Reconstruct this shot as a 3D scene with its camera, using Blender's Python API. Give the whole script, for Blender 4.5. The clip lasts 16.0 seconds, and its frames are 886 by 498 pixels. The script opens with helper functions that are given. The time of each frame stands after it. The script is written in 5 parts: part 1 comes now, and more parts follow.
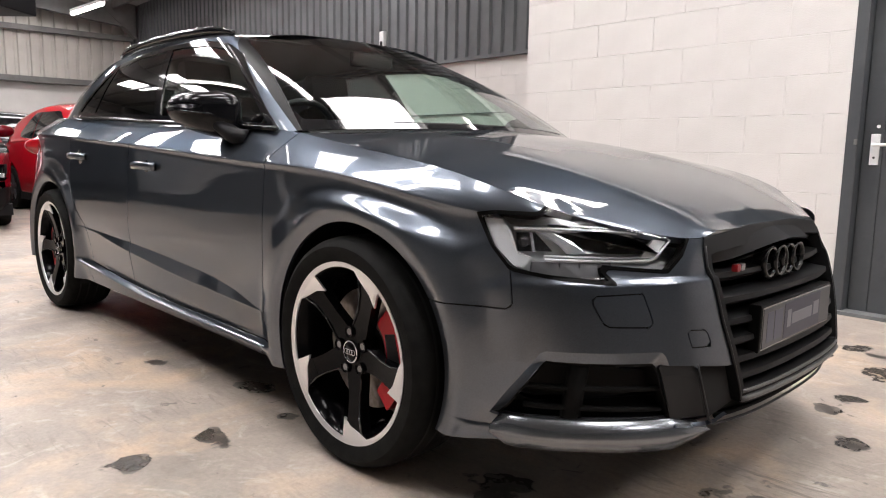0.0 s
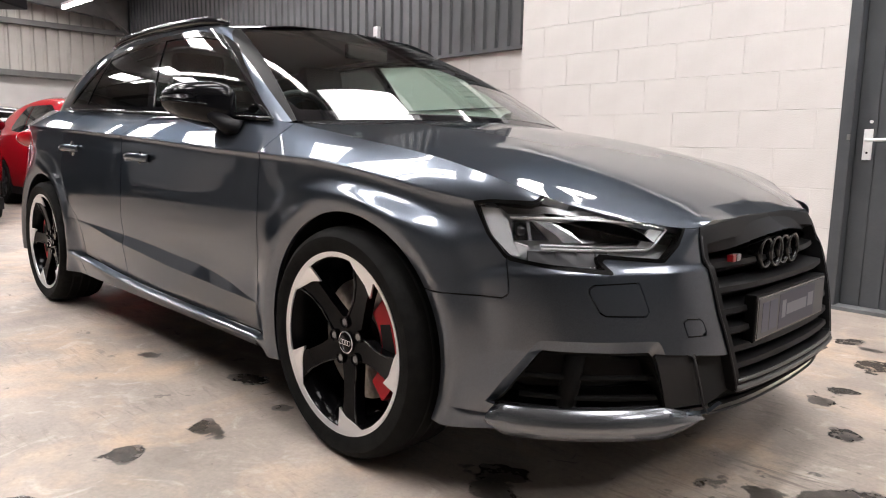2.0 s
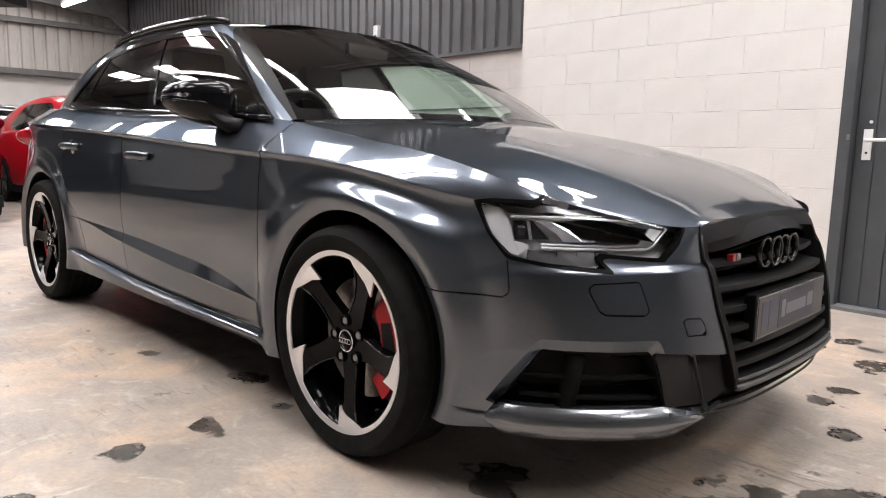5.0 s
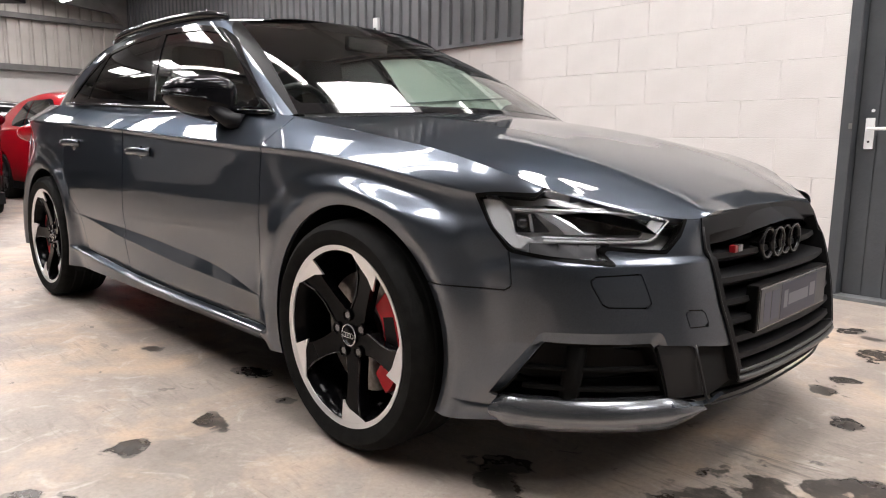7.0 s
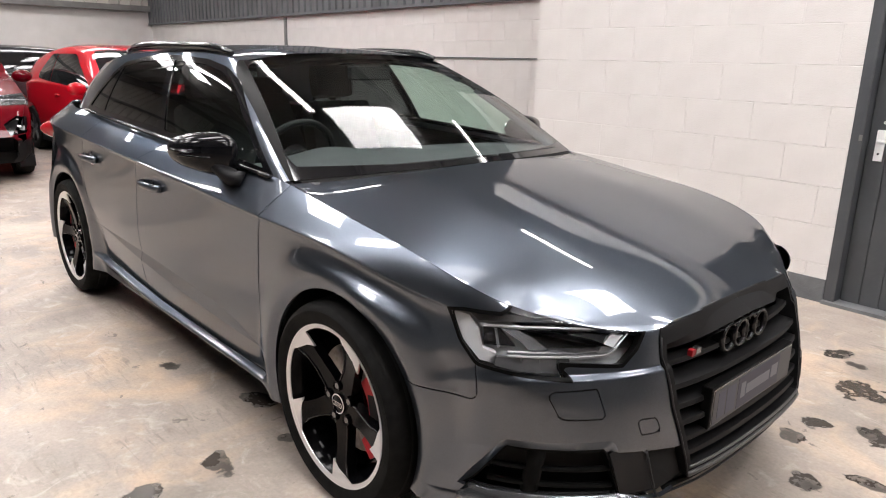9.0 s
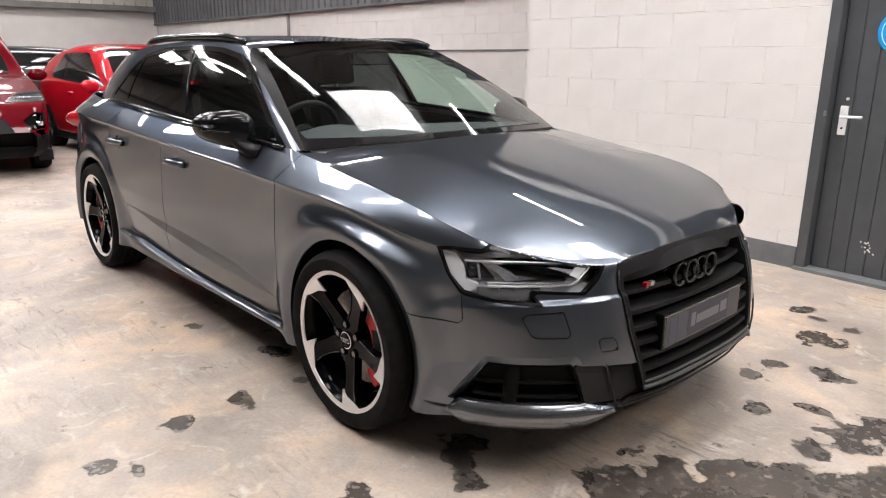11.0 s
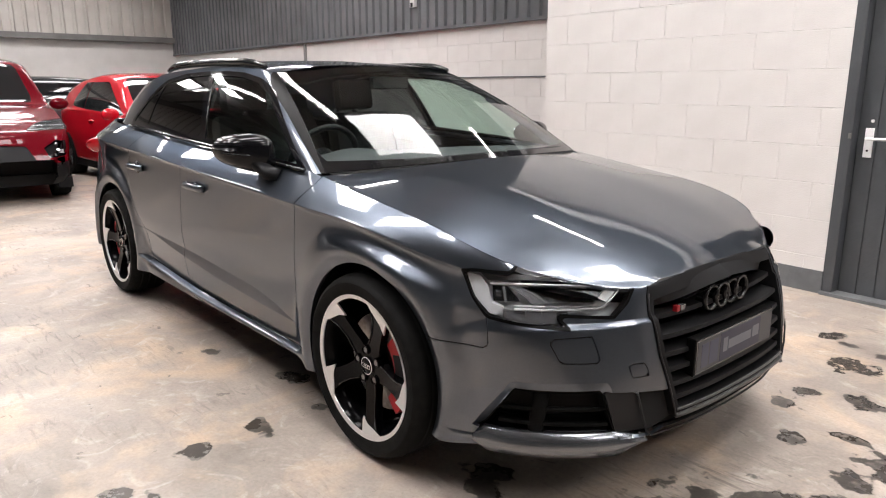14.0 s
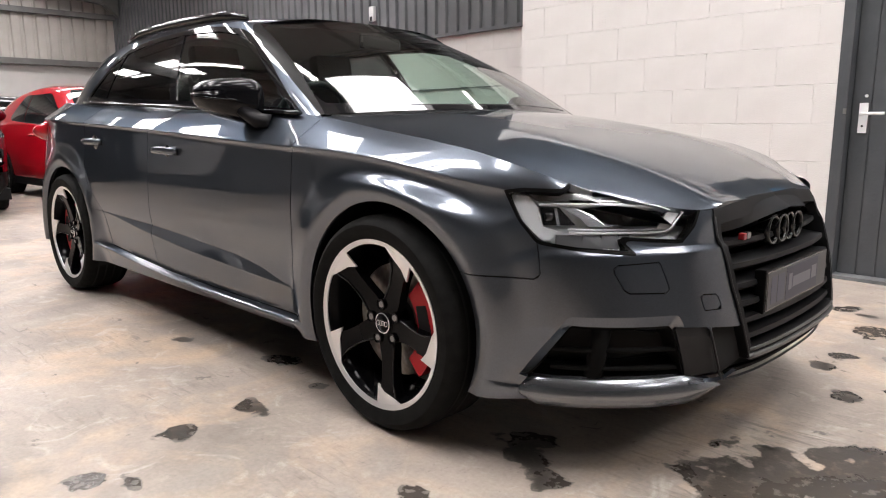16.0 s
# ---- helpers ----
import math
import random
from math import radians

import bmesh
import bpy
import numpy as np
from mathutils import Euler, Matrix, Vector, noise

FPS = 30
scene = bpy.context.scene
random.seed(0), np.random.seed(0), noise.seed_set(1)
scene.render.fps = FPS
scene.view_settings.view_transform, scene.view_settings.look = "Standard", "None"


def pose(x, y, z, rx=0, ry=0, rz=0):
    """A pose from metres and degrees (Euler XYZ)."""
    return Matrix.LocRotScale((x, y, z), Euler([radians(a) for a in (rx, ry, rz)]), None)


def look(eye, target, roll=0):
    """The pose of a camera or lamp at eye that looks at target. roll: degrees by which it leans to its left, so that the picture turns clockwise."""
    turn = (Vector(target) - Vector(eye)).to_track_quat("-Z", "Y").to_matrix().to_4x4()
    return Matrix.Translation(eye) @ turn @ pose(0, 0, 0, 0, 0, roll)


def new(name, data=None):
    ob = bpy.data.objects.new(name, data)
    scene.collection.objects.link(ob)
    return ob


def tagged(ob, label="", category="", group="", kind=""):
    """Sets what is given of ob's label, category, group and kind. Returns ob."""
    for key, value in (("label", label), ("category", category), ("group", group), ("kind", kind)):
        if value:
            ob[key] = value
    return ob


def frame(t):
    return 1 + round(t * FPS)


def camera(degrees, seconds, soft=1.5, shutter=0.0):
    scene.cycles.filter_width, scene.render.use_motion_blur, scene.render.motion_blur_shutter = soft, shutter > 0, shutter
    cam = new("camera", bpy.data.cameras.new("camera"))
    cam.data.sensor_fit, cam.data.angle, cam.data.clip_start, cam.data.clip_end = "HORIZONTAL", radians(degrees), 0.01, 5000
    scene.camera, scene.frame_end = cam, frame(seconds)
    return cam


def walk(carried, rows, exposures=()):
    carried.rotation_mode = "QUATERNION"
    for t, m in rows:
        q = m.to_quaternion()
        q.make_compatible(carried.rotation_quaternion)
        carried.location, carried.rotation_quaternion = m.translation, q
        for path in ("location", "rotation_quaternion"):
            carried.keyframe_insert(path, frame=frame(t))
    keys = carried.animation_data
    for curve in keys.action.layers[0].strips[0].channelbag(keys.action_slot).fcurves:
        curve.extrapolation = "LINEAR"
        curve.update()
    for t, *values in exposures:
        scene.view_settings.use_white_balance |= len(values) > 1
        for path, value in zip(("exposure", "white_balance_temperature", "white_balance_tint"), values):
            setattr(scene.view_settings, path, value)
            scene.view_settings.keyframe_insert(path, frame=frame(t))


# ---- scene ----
# The world's x runs ahead along the grey car, y to its left, with the front axle over the origin.
cam = camera(65.0, 16.0, soft=1.1)
PATH = [
    (0, (1.503, -1.98, 0.871), (0.093, -0.589, 0.597), 1.0),
    (0.5, (1.499, -1.981, 0.867), (0.098, -0.578, 0.605), 1.0),
    (1, (1.503, -1.981, 0.865), (0.103, -0.577, 0.603), 1.1),
    (1.5, (1.501, -1.982, 0.862), (0.105, -0.576, 0.589), 1.2),
    (2, (1.497, -1.984, 0.852), (0.101, -0.579, 0.57), 1.2),
    (2.5, (1.5, -1.985, 0.851), (0.104, -0.582, 0.558), 1.3),
    (3, (1.497, -1.985, 0.851), (0.101, -0.584, 0.557), 1.5),
    (3.5, (1.497, -1.985, 0.851), (0.103, -0.579, 0.57), 1.6),
    (4, (1.495, -1.986, 0.851), (0.103, -0.579, 0.566), 1.6),
    (6.5, (1.5, -1.988, 0.854), (0.102, -0.585, 0.573), 0.9),
    (7, (1.497, -1.988, 0.855), (0.102, -0.588, 0.549), 0.8),
    (7.5, (1.464, -1.956, 0.84), (0.079, -0.56, 0.475), 0.7),
    (8, (1.366, -1.893, 0.889), (0.003, -0.506, 0.422), 1.0),
    (8.5, (1.367, -1.877, 1.236), (-0.011, -0.529, 0.701), 1.2),
    (9, (1.604, -1.918, 1.33), (0.188, -0.606, 0.806), 1.3),
    (11.5, (1.894, -2.135, 1.271), (0.473, -0.833, 0.734), 0.2),
    (12, (1.892, -2.133, 1.272), (0.478, -0.829, 0.725), 0.2),
    (12.5, (1.895, -2.132, 1.277), (0.479, -0.837, 0.716), -0.0),
    (13, (1.879, -2.131, 1.276), (0.448, -0.848, 0.724), -0.0),
    (13.5, (1.864, -2.14, 1.269), (0.416, -0.861, 0.755), -0.0),
    (14, (1.84, -2.118, 1.251), (0.376, -0.833, 0.795), -0.0),
    (14.5, (1.732, -2.077, 1.198), (0.299, -0.736, 0.813), 0.2),
    (15, (1.571, -2.084, 1.051), (0.162, -0.714, 0.68), 0.3),
    (15.5, (1.514, -2.12, 0.924), (0.113, -0.734, 0.583), -0.0),
    (16, (1.513, -2.143, 0.895), (0.137, -0.734, 0.546), -0.2),
]
walk(cam, [(t, look(eye, target, roll)) for t, eye, target, roll in PATH])

# ---- world and exposure ----
world = bpy.data.worlds.new("world")
world.use_nodes = True
world.node_tree.nodes["Background"].inputs[0].default_value = (0.9, 0.95, 1.0, 1)
world.node_tree.nodes["Background"].inputs[1].default_value = 0.05
scene.world = world
scene.view_settings.exposure = -0.13

# ---- materials ----


def mat(name, colour, rough=0.5, metal=0.0, coat=0.0, emit=None, power=0.0, spec=0.5):
    m = bpy.data.materials.new(name)
    m.use_nodes = True
    b = m.node_tree.nodes["Principled BSDF"]
    b.inputs["Base Color"].default_value = (*colour, 1)
    b.inputs["Roughness"].default_value = rough
    b.inputs["Metallic"].default_value = metal
    b.inputs["Coat Weight"].default_value = coat
    b.inputs["Coat Roughness"].default_value = 0.02
    b.inputs["Specular IOR Level"].default_value = spec
    if emit:
        b.inputs["Emission Color"].default_value = (*emit, 1)
        b.inputs["Emission Strength"].default_value = power
    return m


def nodes_of(m):
    return m.node_tree.nodes, m.node_tree.links, m.node_tree.nodes["Principled BSDF"]


def add_noise(m, a, b, scale, detail=4.0, bump=0.0, bump_scale=None, rough=None, distort=0.0):
    """Colour between a and b by noise in object metres, and fine relief."""
    ns, ln, bs = nodes_of(m)
    co = ns.new("ShaderNodeTexCoord")
    n = ns.new("ShaderNodeTexNoise")
    n.inputs["Scale"].default_value, n.inputs["Detail"].default_value = scale, detail
    n.inputs["Distortion"].default_value = distort
    ln.new(co.outputs["Object"], n.inputs["Vector"])
    r = ns.new("ShaderNodeValToRGB")
    r.color_ramp.elements[0].position, r.color_ramp.elements[1].position = 0.3, 0.7
    r.color_ramp.elements[0].color, r.color_ramp.elements[1].color = (*a, 1), (*b, 1)
    ln.new(n.outputs["Fac"], r.inputs["Fac"])
    ln.new(r.outputs["Color"], bs.inputs["Base Color"])
    if rough:
        k = ns.new("ShaderNodeMapRange")
        k.inputs["To Min"].default_value, k.inputs["To Max"].default_value = rough
        ln.new(n.outputs["Fac"], k.inputs["Value"])
        ln.new(k.outputs["Result"], bs.inputs["Roughness"])
    if bump:
        n2 = ns.new("ShaderNodeTexNoise")
        n2.inputs["Scale"].default_value = bump_scale or scale * 8
        n2.inputs["Detail"].default_value = 5
        ln.new(co.outputs["Object"], n2.inputs["Vector"])
        bp = ns.new("ShaderNodeBump")
        bp.inputs["Strength"].default_value, bp.inputs["Distance"].default_value = bump, 0.01
        ln.new(n2.outputs["Fac"], bp.inputs["Height"])
        ln.new(bp.outputs["Normal"], bs.inputs["Normal"])
    return m


def paint(name, colour, metal=0.7, rough=0.32, ior=1.5, spec=0.5):
    """Car paint: metal flakes under clear lacquer."""
    m = mat(name, colour, rough, metal, 1.0, spec=spec)
    ns, ln, bs = nodes_of(m)
    bs.inputs["Coat IOR"].default_value = ior
    bs.inputs["Specular Tint"].default_value = (0.30, 0.32, 0.34, 1)
    co = ns.new("ShaderNodeTexCoord")
    v = ns.new("ShaderNodeTexVoronoi")
    v.inputs["Scale"].default_value = 900
    ln.new(co.outputs["Object"], v.inputs["Vector"])
    mx = ns.new("ShaderNodeMix")
    mx.data_type = "RGBA"
    mx.inputs[6].default_value = (*(c * 0.8 for c in colour), 1)
    mx.inputs[7].default_value = (*(min(1, c * 1.25) for c in colour), 1)
    ln.new(v.outputs["Color"], mx.inputs[0])
    ln.new(mx.outputs[2], bs.inputs["Base Color"])
    return m


def glass(name, tint, gloss=1.0, base=0.07):
    """A thin pane: tinted see-through with Fresnel gloss."""
    m = bpy.data.materials.new(name)
    m.use_nodes = True
    ns, ln = m.node_tree.nodes, m.node_tree.links
    ns.remove(ns["Principled BSDF"])
    t, g, f, x = (ns.new("ShaderNode" + k) for k in ("BsdfTransparent", "BsdfGlossy", "LayerWeight", "MixShader"))
    t.inputs[0].default_value = (*tint, 1)
    g.inputs[0].default_value = (gloss, gloss, gloss, 1)
    g.inputs["Roughness"].default_value = 0.01
    f.inputs["Blend"].default_value = 0.5
    p, k = ns.new("ShaderNodeMath"), ns.new("ShaderNodeMapRange")
    p.operation, p.inputs[1].default_value = "POWER", 5.0
    k.inputs["To Min"].default_value, k.inputs["To Max"].default_value = base, 1.0
    ln.new(f.outputs["Facing"], p.inputs[0])
    ln.new(p.outputs[0], k.inputs["Value"])
    ln.new(k.outputs["Result"], x.inputs[0])
    ln.new(t.outputs[0], x.inputs[1])
    ln.new(g.outputs[0], x.inputs[2])
    ln.new(x.outputs[0], ns["Material Output"].inputs[0])
    return m


GREY = paint("grey metallic paint", (0.090, 0.103, 0.124), 0.95, 0.28, 1.62)
RED = paint("red paint", (0.46, 0.004, 0.014), 0.0, 0.4, 1.4, 0.1)
DEEP_RED = paint("deep red paint", (0.095, 0.001, 0.005), 0.0, 0.35, 1.27, 0.05)
SILVER = paint("silver paint", (0.55, 0.56, 0.58), 0.6, 0.35)
INK = paint("black paint", (0.012, 0.012, 0.014), 0.0, 0.3)
GLOSS_BLACK = mat("gloss black plastic", (0.005, 0.005, 0.006), 0.05, spec=0.5)
BLACK = mat("matt black plastic", (0.007, 0.007, 0.008), 0.5, spec=0.15)
DEEP_BLACK = mat("satin black trim", (0.003, 0.003, 0.003), 0.35, spec=0.05)
# near-black: the shade of gaps and hollows is put into this colour
DARK = mat("near-black for shaded hollows and underbody", (0.004, 0.004, 0.004), 0.9)
RUBBER = add_noise(mat("tyre rubber", (0.008, 0.008, 0.008), 0.75, spec=0.1), (0.005, 0.005, 0.005), (0.010, 0.010, 0.0095), 30, bump=0.15, bump_scale=300)
RIM_BLACK = mat("gloss black alloy", (0.003, 0.003, 0.0035), 0.10, spec=0.07)
MACHINED = mat("machined bright alloy", (0.78, 0.78, 0.79), 0.28, 0.85, 0.5)
CHROME = mat("chrome", (0.82, 0.83, 0.85), 0.06, 1.0)
SATIN = mat("satin dark metal", (0.22, 0.22, 0.23), 0.25, 0.9)
STEEL = add_noise(mat("brake disc steel", (0.3, 0.28, 0.26), 0.35, 0.9), (0.22, 0.19, 0.17), (0.42, 0.40, 0.38), 40)
RED_CALIPER = mat("red caliper paint", (0.42, 0.008, 0.016), 0.4, spec=0.3)
CABIN = add_noise(mat("dark cabin fabric", (0.02, 0.02, 0.021), 0.8), (0.014, 0.014, 0.015), (0.028, 0.028, 0.03), 60)
DASH = mat("soft dashboard", (0.025, 0.027, 0.03), 0.6)
LAMP_CHROME = mat("lamp reflector", (0.75, 0.77, 0.8), 0.16, 0.8)
LAMP_STRIP = mat("frosted light guide", (0.60, 0.61, 0.62), 0.3, 0.0, 0.5)
LAMP_BLACK = mat("lamp bezel", (0.02, 0.02, 0.022), 0.2, 0, 0.5)
TAIL_RED = mat("red tail lamp", (0.35, 0.005, 0.01), 0.08, 0, 1.0)
PLATE = mat("number plate", (0.052, 0.054, 0.058), 0.4, spec=0.3)
PLATE_FIELD = mat("plate dark field", (0.022, 0.025, 0.045), 0.4, spec=0.3)
PLATE_TEXT = mat("plate pale print", (0.14, 0.145, 0.165), 0.4, spec=0.3)
PLATE_INK = mat("plate blue print", (0.030, 0.035, 0.065), 0.4)
BADGE_RED = mat("badge red", (0.22, 0.006, 0.010), 0.3)
SCREEN = glass("windscreen glass", (0.80, 0.90, 0.86), base=0.018)
SIDE_GLASS = glass("side glass", (0.64, 0.80, 0.72))
TINT = glass("tinted rear glass", (0.10, 0.11, 0.11))
LENS = glass("headlamp lens", (0.95, 0.96, 0.97), base=0.04)
FAR_GLASS = mat("dark car glass", (0.01, 0.011, 0.012), 0.04, 0, 0.6)
SATIN_BLADE = mat("satin grey blade", (0.19, 0.20, 0.215), 0.22, 0.85, 0.6)
LIP_BLACK = mat("rough black plastic", (0.006, 0.006, 0.006), 0.8, spec=0.1)
SLAT_BLACK = mat("satin black grille plastic", (0.006, 0.006, 0.0065), 0.5, spec=0.16)
# colour of the thin grey edges; on the bumper fins it stands for shade
FIN_GREY = mat("satin dark grey of edges and shaded fins", (0.014, 0.014, 0.015), 0.45, spec=0.25)
FIN_BLACK = mat("dark textured plastic", (0.008, 0.008, 0.009), 0.45, spec=0.1)
MIRROR_BLACK = mat("mirror cap black", (0.005, 0.005, 0.006), 0.10, spec=0.22)
LAMP_GREY = mat("lamp grey reflector", (0.16, 0.16, 0.165), 0.35, 0.5)
LAMP_INNER = mat("lamp inner metal", (0.64, 0.65, 0.665), 0.38, 0.25)
TRIM_GREY = mat("satin grey trim", (0.085, 0.085, 0.084), 0.35, 0.4)
RING_BLACK = mat("black gloss rings", (0.008, 0.008, 0.0085), 0.12, spec=0.35)

# ---- shaping tools ----


def link(name, me, material, parent=None, label=""):
    ob = new(name, me)
    if material:
        me.materials.append(material)
    if parent:
        ob.parent = parent
    if label:
        ob["label"] = label
    return ob


def part(name, bm, material, parent=None, label="", smooth=False, bevel=0.0):
    """Links a bmesh as one mesh object under a thing or a part."""
    if bevel:
        bmesh.ops.bevel(bm, geom=bm.edges[:], offset=bevel, segments=2, affect="EDGES", profile=0.6)
    bmesh.ops.recalc_face_normals(bm, faces=bm.faces)
    me = bpy.data.meshes.new(name)
    bm.to_mesh(me)
    bm.free()
    if smooth:
        me.shade_smooth()
        if smooth != "all":
            me.set_sharp_from_angle(angle=radians(35))
    return link(name, me, material, parent, label)


def box(x0, x1, y0, y1, z0, z1, bm=None):
    bm = bm or bmesh.new()
    bmesh.ops.create_cube(bm, size=1, matrix=Matrix.Translation(((x0 + x1) / 2, (y0 + y1) / 2, (z0 + z1) / 2)) @ Matrix.Diagonal((x1 - x0, y1 - y0, z1 - z0, 1)))
    return bm


def cyl(r, depth, m, seg=32, r2=None, bm=None):
    bm = bm or bmesh.new()
    bmesh.ops.create_cone(bm, cap_ends=True, segments=seg, radius1=r, radius2=r if r2 is None else r2, depth=depth, matrix=m)
    return bm


def tube(points, r, seg=10, bm=None, flat=1.0, closed=False):
    """A round bar along points."""
    bm = bm or bmesh.new()
    pts = [Vector(p) for p in points]
    rings = []
    n = len(pts)
    for i, p in enumerate(pts):
        a, b = pts[(i - 1) % n if closed else max(i - 1, 0)], pts[(i + 1) % n if closed else min(i + 1, n - 1)]
        d = (b - a).normalized()
        side = d.cross(Vector((0, 0, 1)))
        side = side.normalized() if side.length > 1e-4 else Vector((1, 0, 0))
        up = side.cross(d)
        rr = r(i / (n - 1)) if callable(r) else r
        rings.append([bm.verts.new(p + rr * (math.cos(k * math.tau / seg) * side + flat * math.sin(k * math.tau / seg) * up)) for k in range(seg)])
    for i in range(n if closed else n - 1):
        q, w = rings[i], rings[(i + 1) % n]
        for k in range(seg):
            bm.faces.new((q[k], q[(k + 1) % seg], w[(k + 1) % seg], w[k]))
    if not closed:
        bm.faces.new(rings[0][::-1])
        bm.faces.new(rings[-1])
    return bm


def lathe(profile, seg=64, bm=None, closed=True):
    """Turns a profile of (radius, y) round the y axis."""
    bm = bm or bmesh.new()
    rings = []
    for k in range(seg):
        a = math.tau * k / seg
        rings.append([bm.verts.new((r * math.cos(a), y, r * math.sin(a))) for r, y in profile])
    m = len(profile)
    for k in range(seg):
        q, w = rings[k], rings[(k + 1) % seg]
        for i in range(m if closed else m - 1):
            j = (i + 1) % m
            bm.faces.new((q[i], q[j], w[j], w[i]))
    return bm


def prism(outline, y0, y1, bm=None, to=lambda a, b, c: (a, c, b)):
    """A plate with the outline (a, b) between depths y0 and y1."""
    bm = bm or bmesh.new()
    lo = [bm.verts.new(to(a, b, y0)) for a, b in outline]
    hi = [bm.verts.new(to(a, b, y1)) for a, b in outline]
    n = len(outline)
    bm.faces.new(lo)
    bm.faces.new(hi[::-1])
    for i in range(n):
        bm.faces.new((lo[i], lo[(i + 1) % n], hi[(i + 1) % n], hi[i]))
    return bm


def spline(xs, ys):
    """A smooth curve through knots that does not overshoot (monotone cubic)."""
    xs, ys = np.asarray(xs, float), np.asarray(ys, float)
    h, d = np.diff(xs), np.diff(ys) / np.diff(xs)
    m = np.zeros(len(xs))
    for i in range(1, len(xs) - 1):
        if d[i - 1] * d[i] > 0:
            a, b = 2 * h[i] + h[i - 1], h[i] + 2 * h[i - 1]
            m[i] = (a + b) / (a / d[i - 1] + b / d[i])
    m[0], m[-1] = d[0], d[-1]

    def at(x):
        x = np.clip(x, xs[0], xs[-1])
        i = np.clip(np.searchsorted(xs, x, side="right") - 1, 0, len(xs) - 2)
        t = (x - xs[i]) / h[i]
        return (2 * t**3 - 3 * t**2 + 1) * ys[i] + (t**3 - 2 * t**2 + t) * h[i] * m[i] + (3 * t**2 - 2 * t**3) * ys[i + 1] + (t**3 - t**2) * h[i] * m[i + 1]

    return at


def natural(xs, ys, start=None, end=None):
    """A smooth curve through knots with even bending (cubic), with given slopes at its ends if any."""
    xs, ys = np.asarray(xs, float), np.asarray(ys, float)
    n, h = len(xs), np.diff(xs)
    a, r = np.zeros((n, n)), np.zeros(n)
    for i in range(1, n - 1):
        a[i, i - 1 : i + 2] = h[i - 1], 2 * (h[i - 1] + h[i]), h[i]
        r[i] = 6 * ((ys[i + 1] - ys[i]) / h[i] - (ys[i] - ys[i - 1]) / h[i - 1])
    a[0, 0] = a[-1, -1] = 1
    if start is not None:
        a[0, :2], r[0] = (2 * h[0], h[0]), 6 * ((ys[1] - ys[0]) / h[0] - start)
    if end is not None:
        a[-1, -2:], r[-1] = (h[-1], 2 * h[-1]), 6 * (end - (ys[-1] - ys[-2]) / h[-1])
    c = np.linalg.solve(a, r)

    def at(x):
        x = np.clip(x, xs[0], xs[-1])
        i = np.clip(np.searchsorted(xs, x, side="right") - 1, 0, n - 2)
        p, q = x - xs[i], xs[i + 1] - x
        return (c[i] * q**3 + c[i + 1] * p**3) / (6 * h[i]) + (ys[i] / h[i] - c[i] * h[i] / 6) * q + (ys[i + 1] / h[i] - c[i + 1] * h[i] / 6) * p

    return at


def grid_polys(g, flip=False):
    """Quads of a grid of points (n, m, 3), each corner with place and smooth normal."""
    du, dv = np.gradient(g, axis=0), np.gradient(g, axis=1)
    nr = np.cross(du, dv)
    nr /= np.maximum(np.linalg.norm(nr, axis=2, keepdims=True), 1e-9)
    if flip:
        nr = -nr
    v = np.concatenate([g, nr], axis=2)
    out = []
    for i in range(g.shape[0] - 1):
        for j in range(g.shape[1] - 1):
            q = [v[i, j], v[i + 1, j], v[i + 1, j + 1], v[i, j + 1]]
            out.append(q[::-1] if flip else q)
    return out


def cut(polys, f):
    """Splits faces along f = 0: those where f < 0, those where f > 0."""
    low, high = [], []
    for p in polys:
        d = [f(v) for v in p]
        if max(d) <= 0:
            low.append(p)
        elif min(d) >= 0:
            high.append(p)
        else:
            a, b = [], []
            for i, v in enumerate(p):
                w, e = p[(i + 1) % len(p)], d[(i + 1) % len(p)]
                if d[i] <= 0:
                    a.append(v)
                if d[i] >= 0:
                    b.append(v)
                if d[i] * e < 0:
                    x = v + (w - v) * (d[i] / (d[i] - e))
                    a.append(x)
                    b.append(x)
            if len(a) > 2:
                low.append(a)
            if len(b) > 2:
                high.append(b)
    return low, high


def apart(polys, f, gap=0.0018):
    """Splits along f = 0 and leaves a shut line between."""
    return cut(polys, lambda v: f(v) + gap)[0], cut(polys, lambda v: f(v) - gap)[1]


def region(outline, of):
    """Signed distance to an outline, below 0 inside; of(v) gives the flat place of a corner."""
    pts = [np.array(p, float) for p in outline]

    def f(v):
        x, y = of(v)
        if x == 9:
            return 9.0
        best, inside = 1e9, False
        for i, a in enumerate(pts):
            b = pts[(i + 1) % len(pts)]
            ex, ey, px, py = b[0] - a[0], b[1] - a[1], x - a[0], y - a[1]
            t = min(1.0, max(0.0, (px * ex + py * ey) / (ex * ex + ey * ey)))
            best = min(best, (px - t * ex) ** 2 + (py - t * ey) ** 2)
            if (a[1] > y) != (b[1] > y) and x < ex * (y - a[1]) / ey + a[0]:
                inside = not inside
        return -math.sqrt(best) if inside else math.sqrt(best)

    return f


def line(points, along="z"):
    """f = x - x(z) for a shut line that runs through (x, z) points; along x: z - z(x)."""
    pts = sorted(points, key=lambda p: p[1] if along == "z" else p[0])
    s = spline([p[1] for p in pts], [p[0] for p in pts]) if along == "z" else spline([p[0] for p in pts], [p[1] for p in pts])
    return (lambda v: v[0] - float(s(v[2]))) if along == "z" else (lambda v: v[2] - float(s(v[0])))


def mirrored(polys):
    k = np.array([1, -1, 1, 1, -1, 1.0])
    return [[v * k for v in p[::-1]] for p in polys]


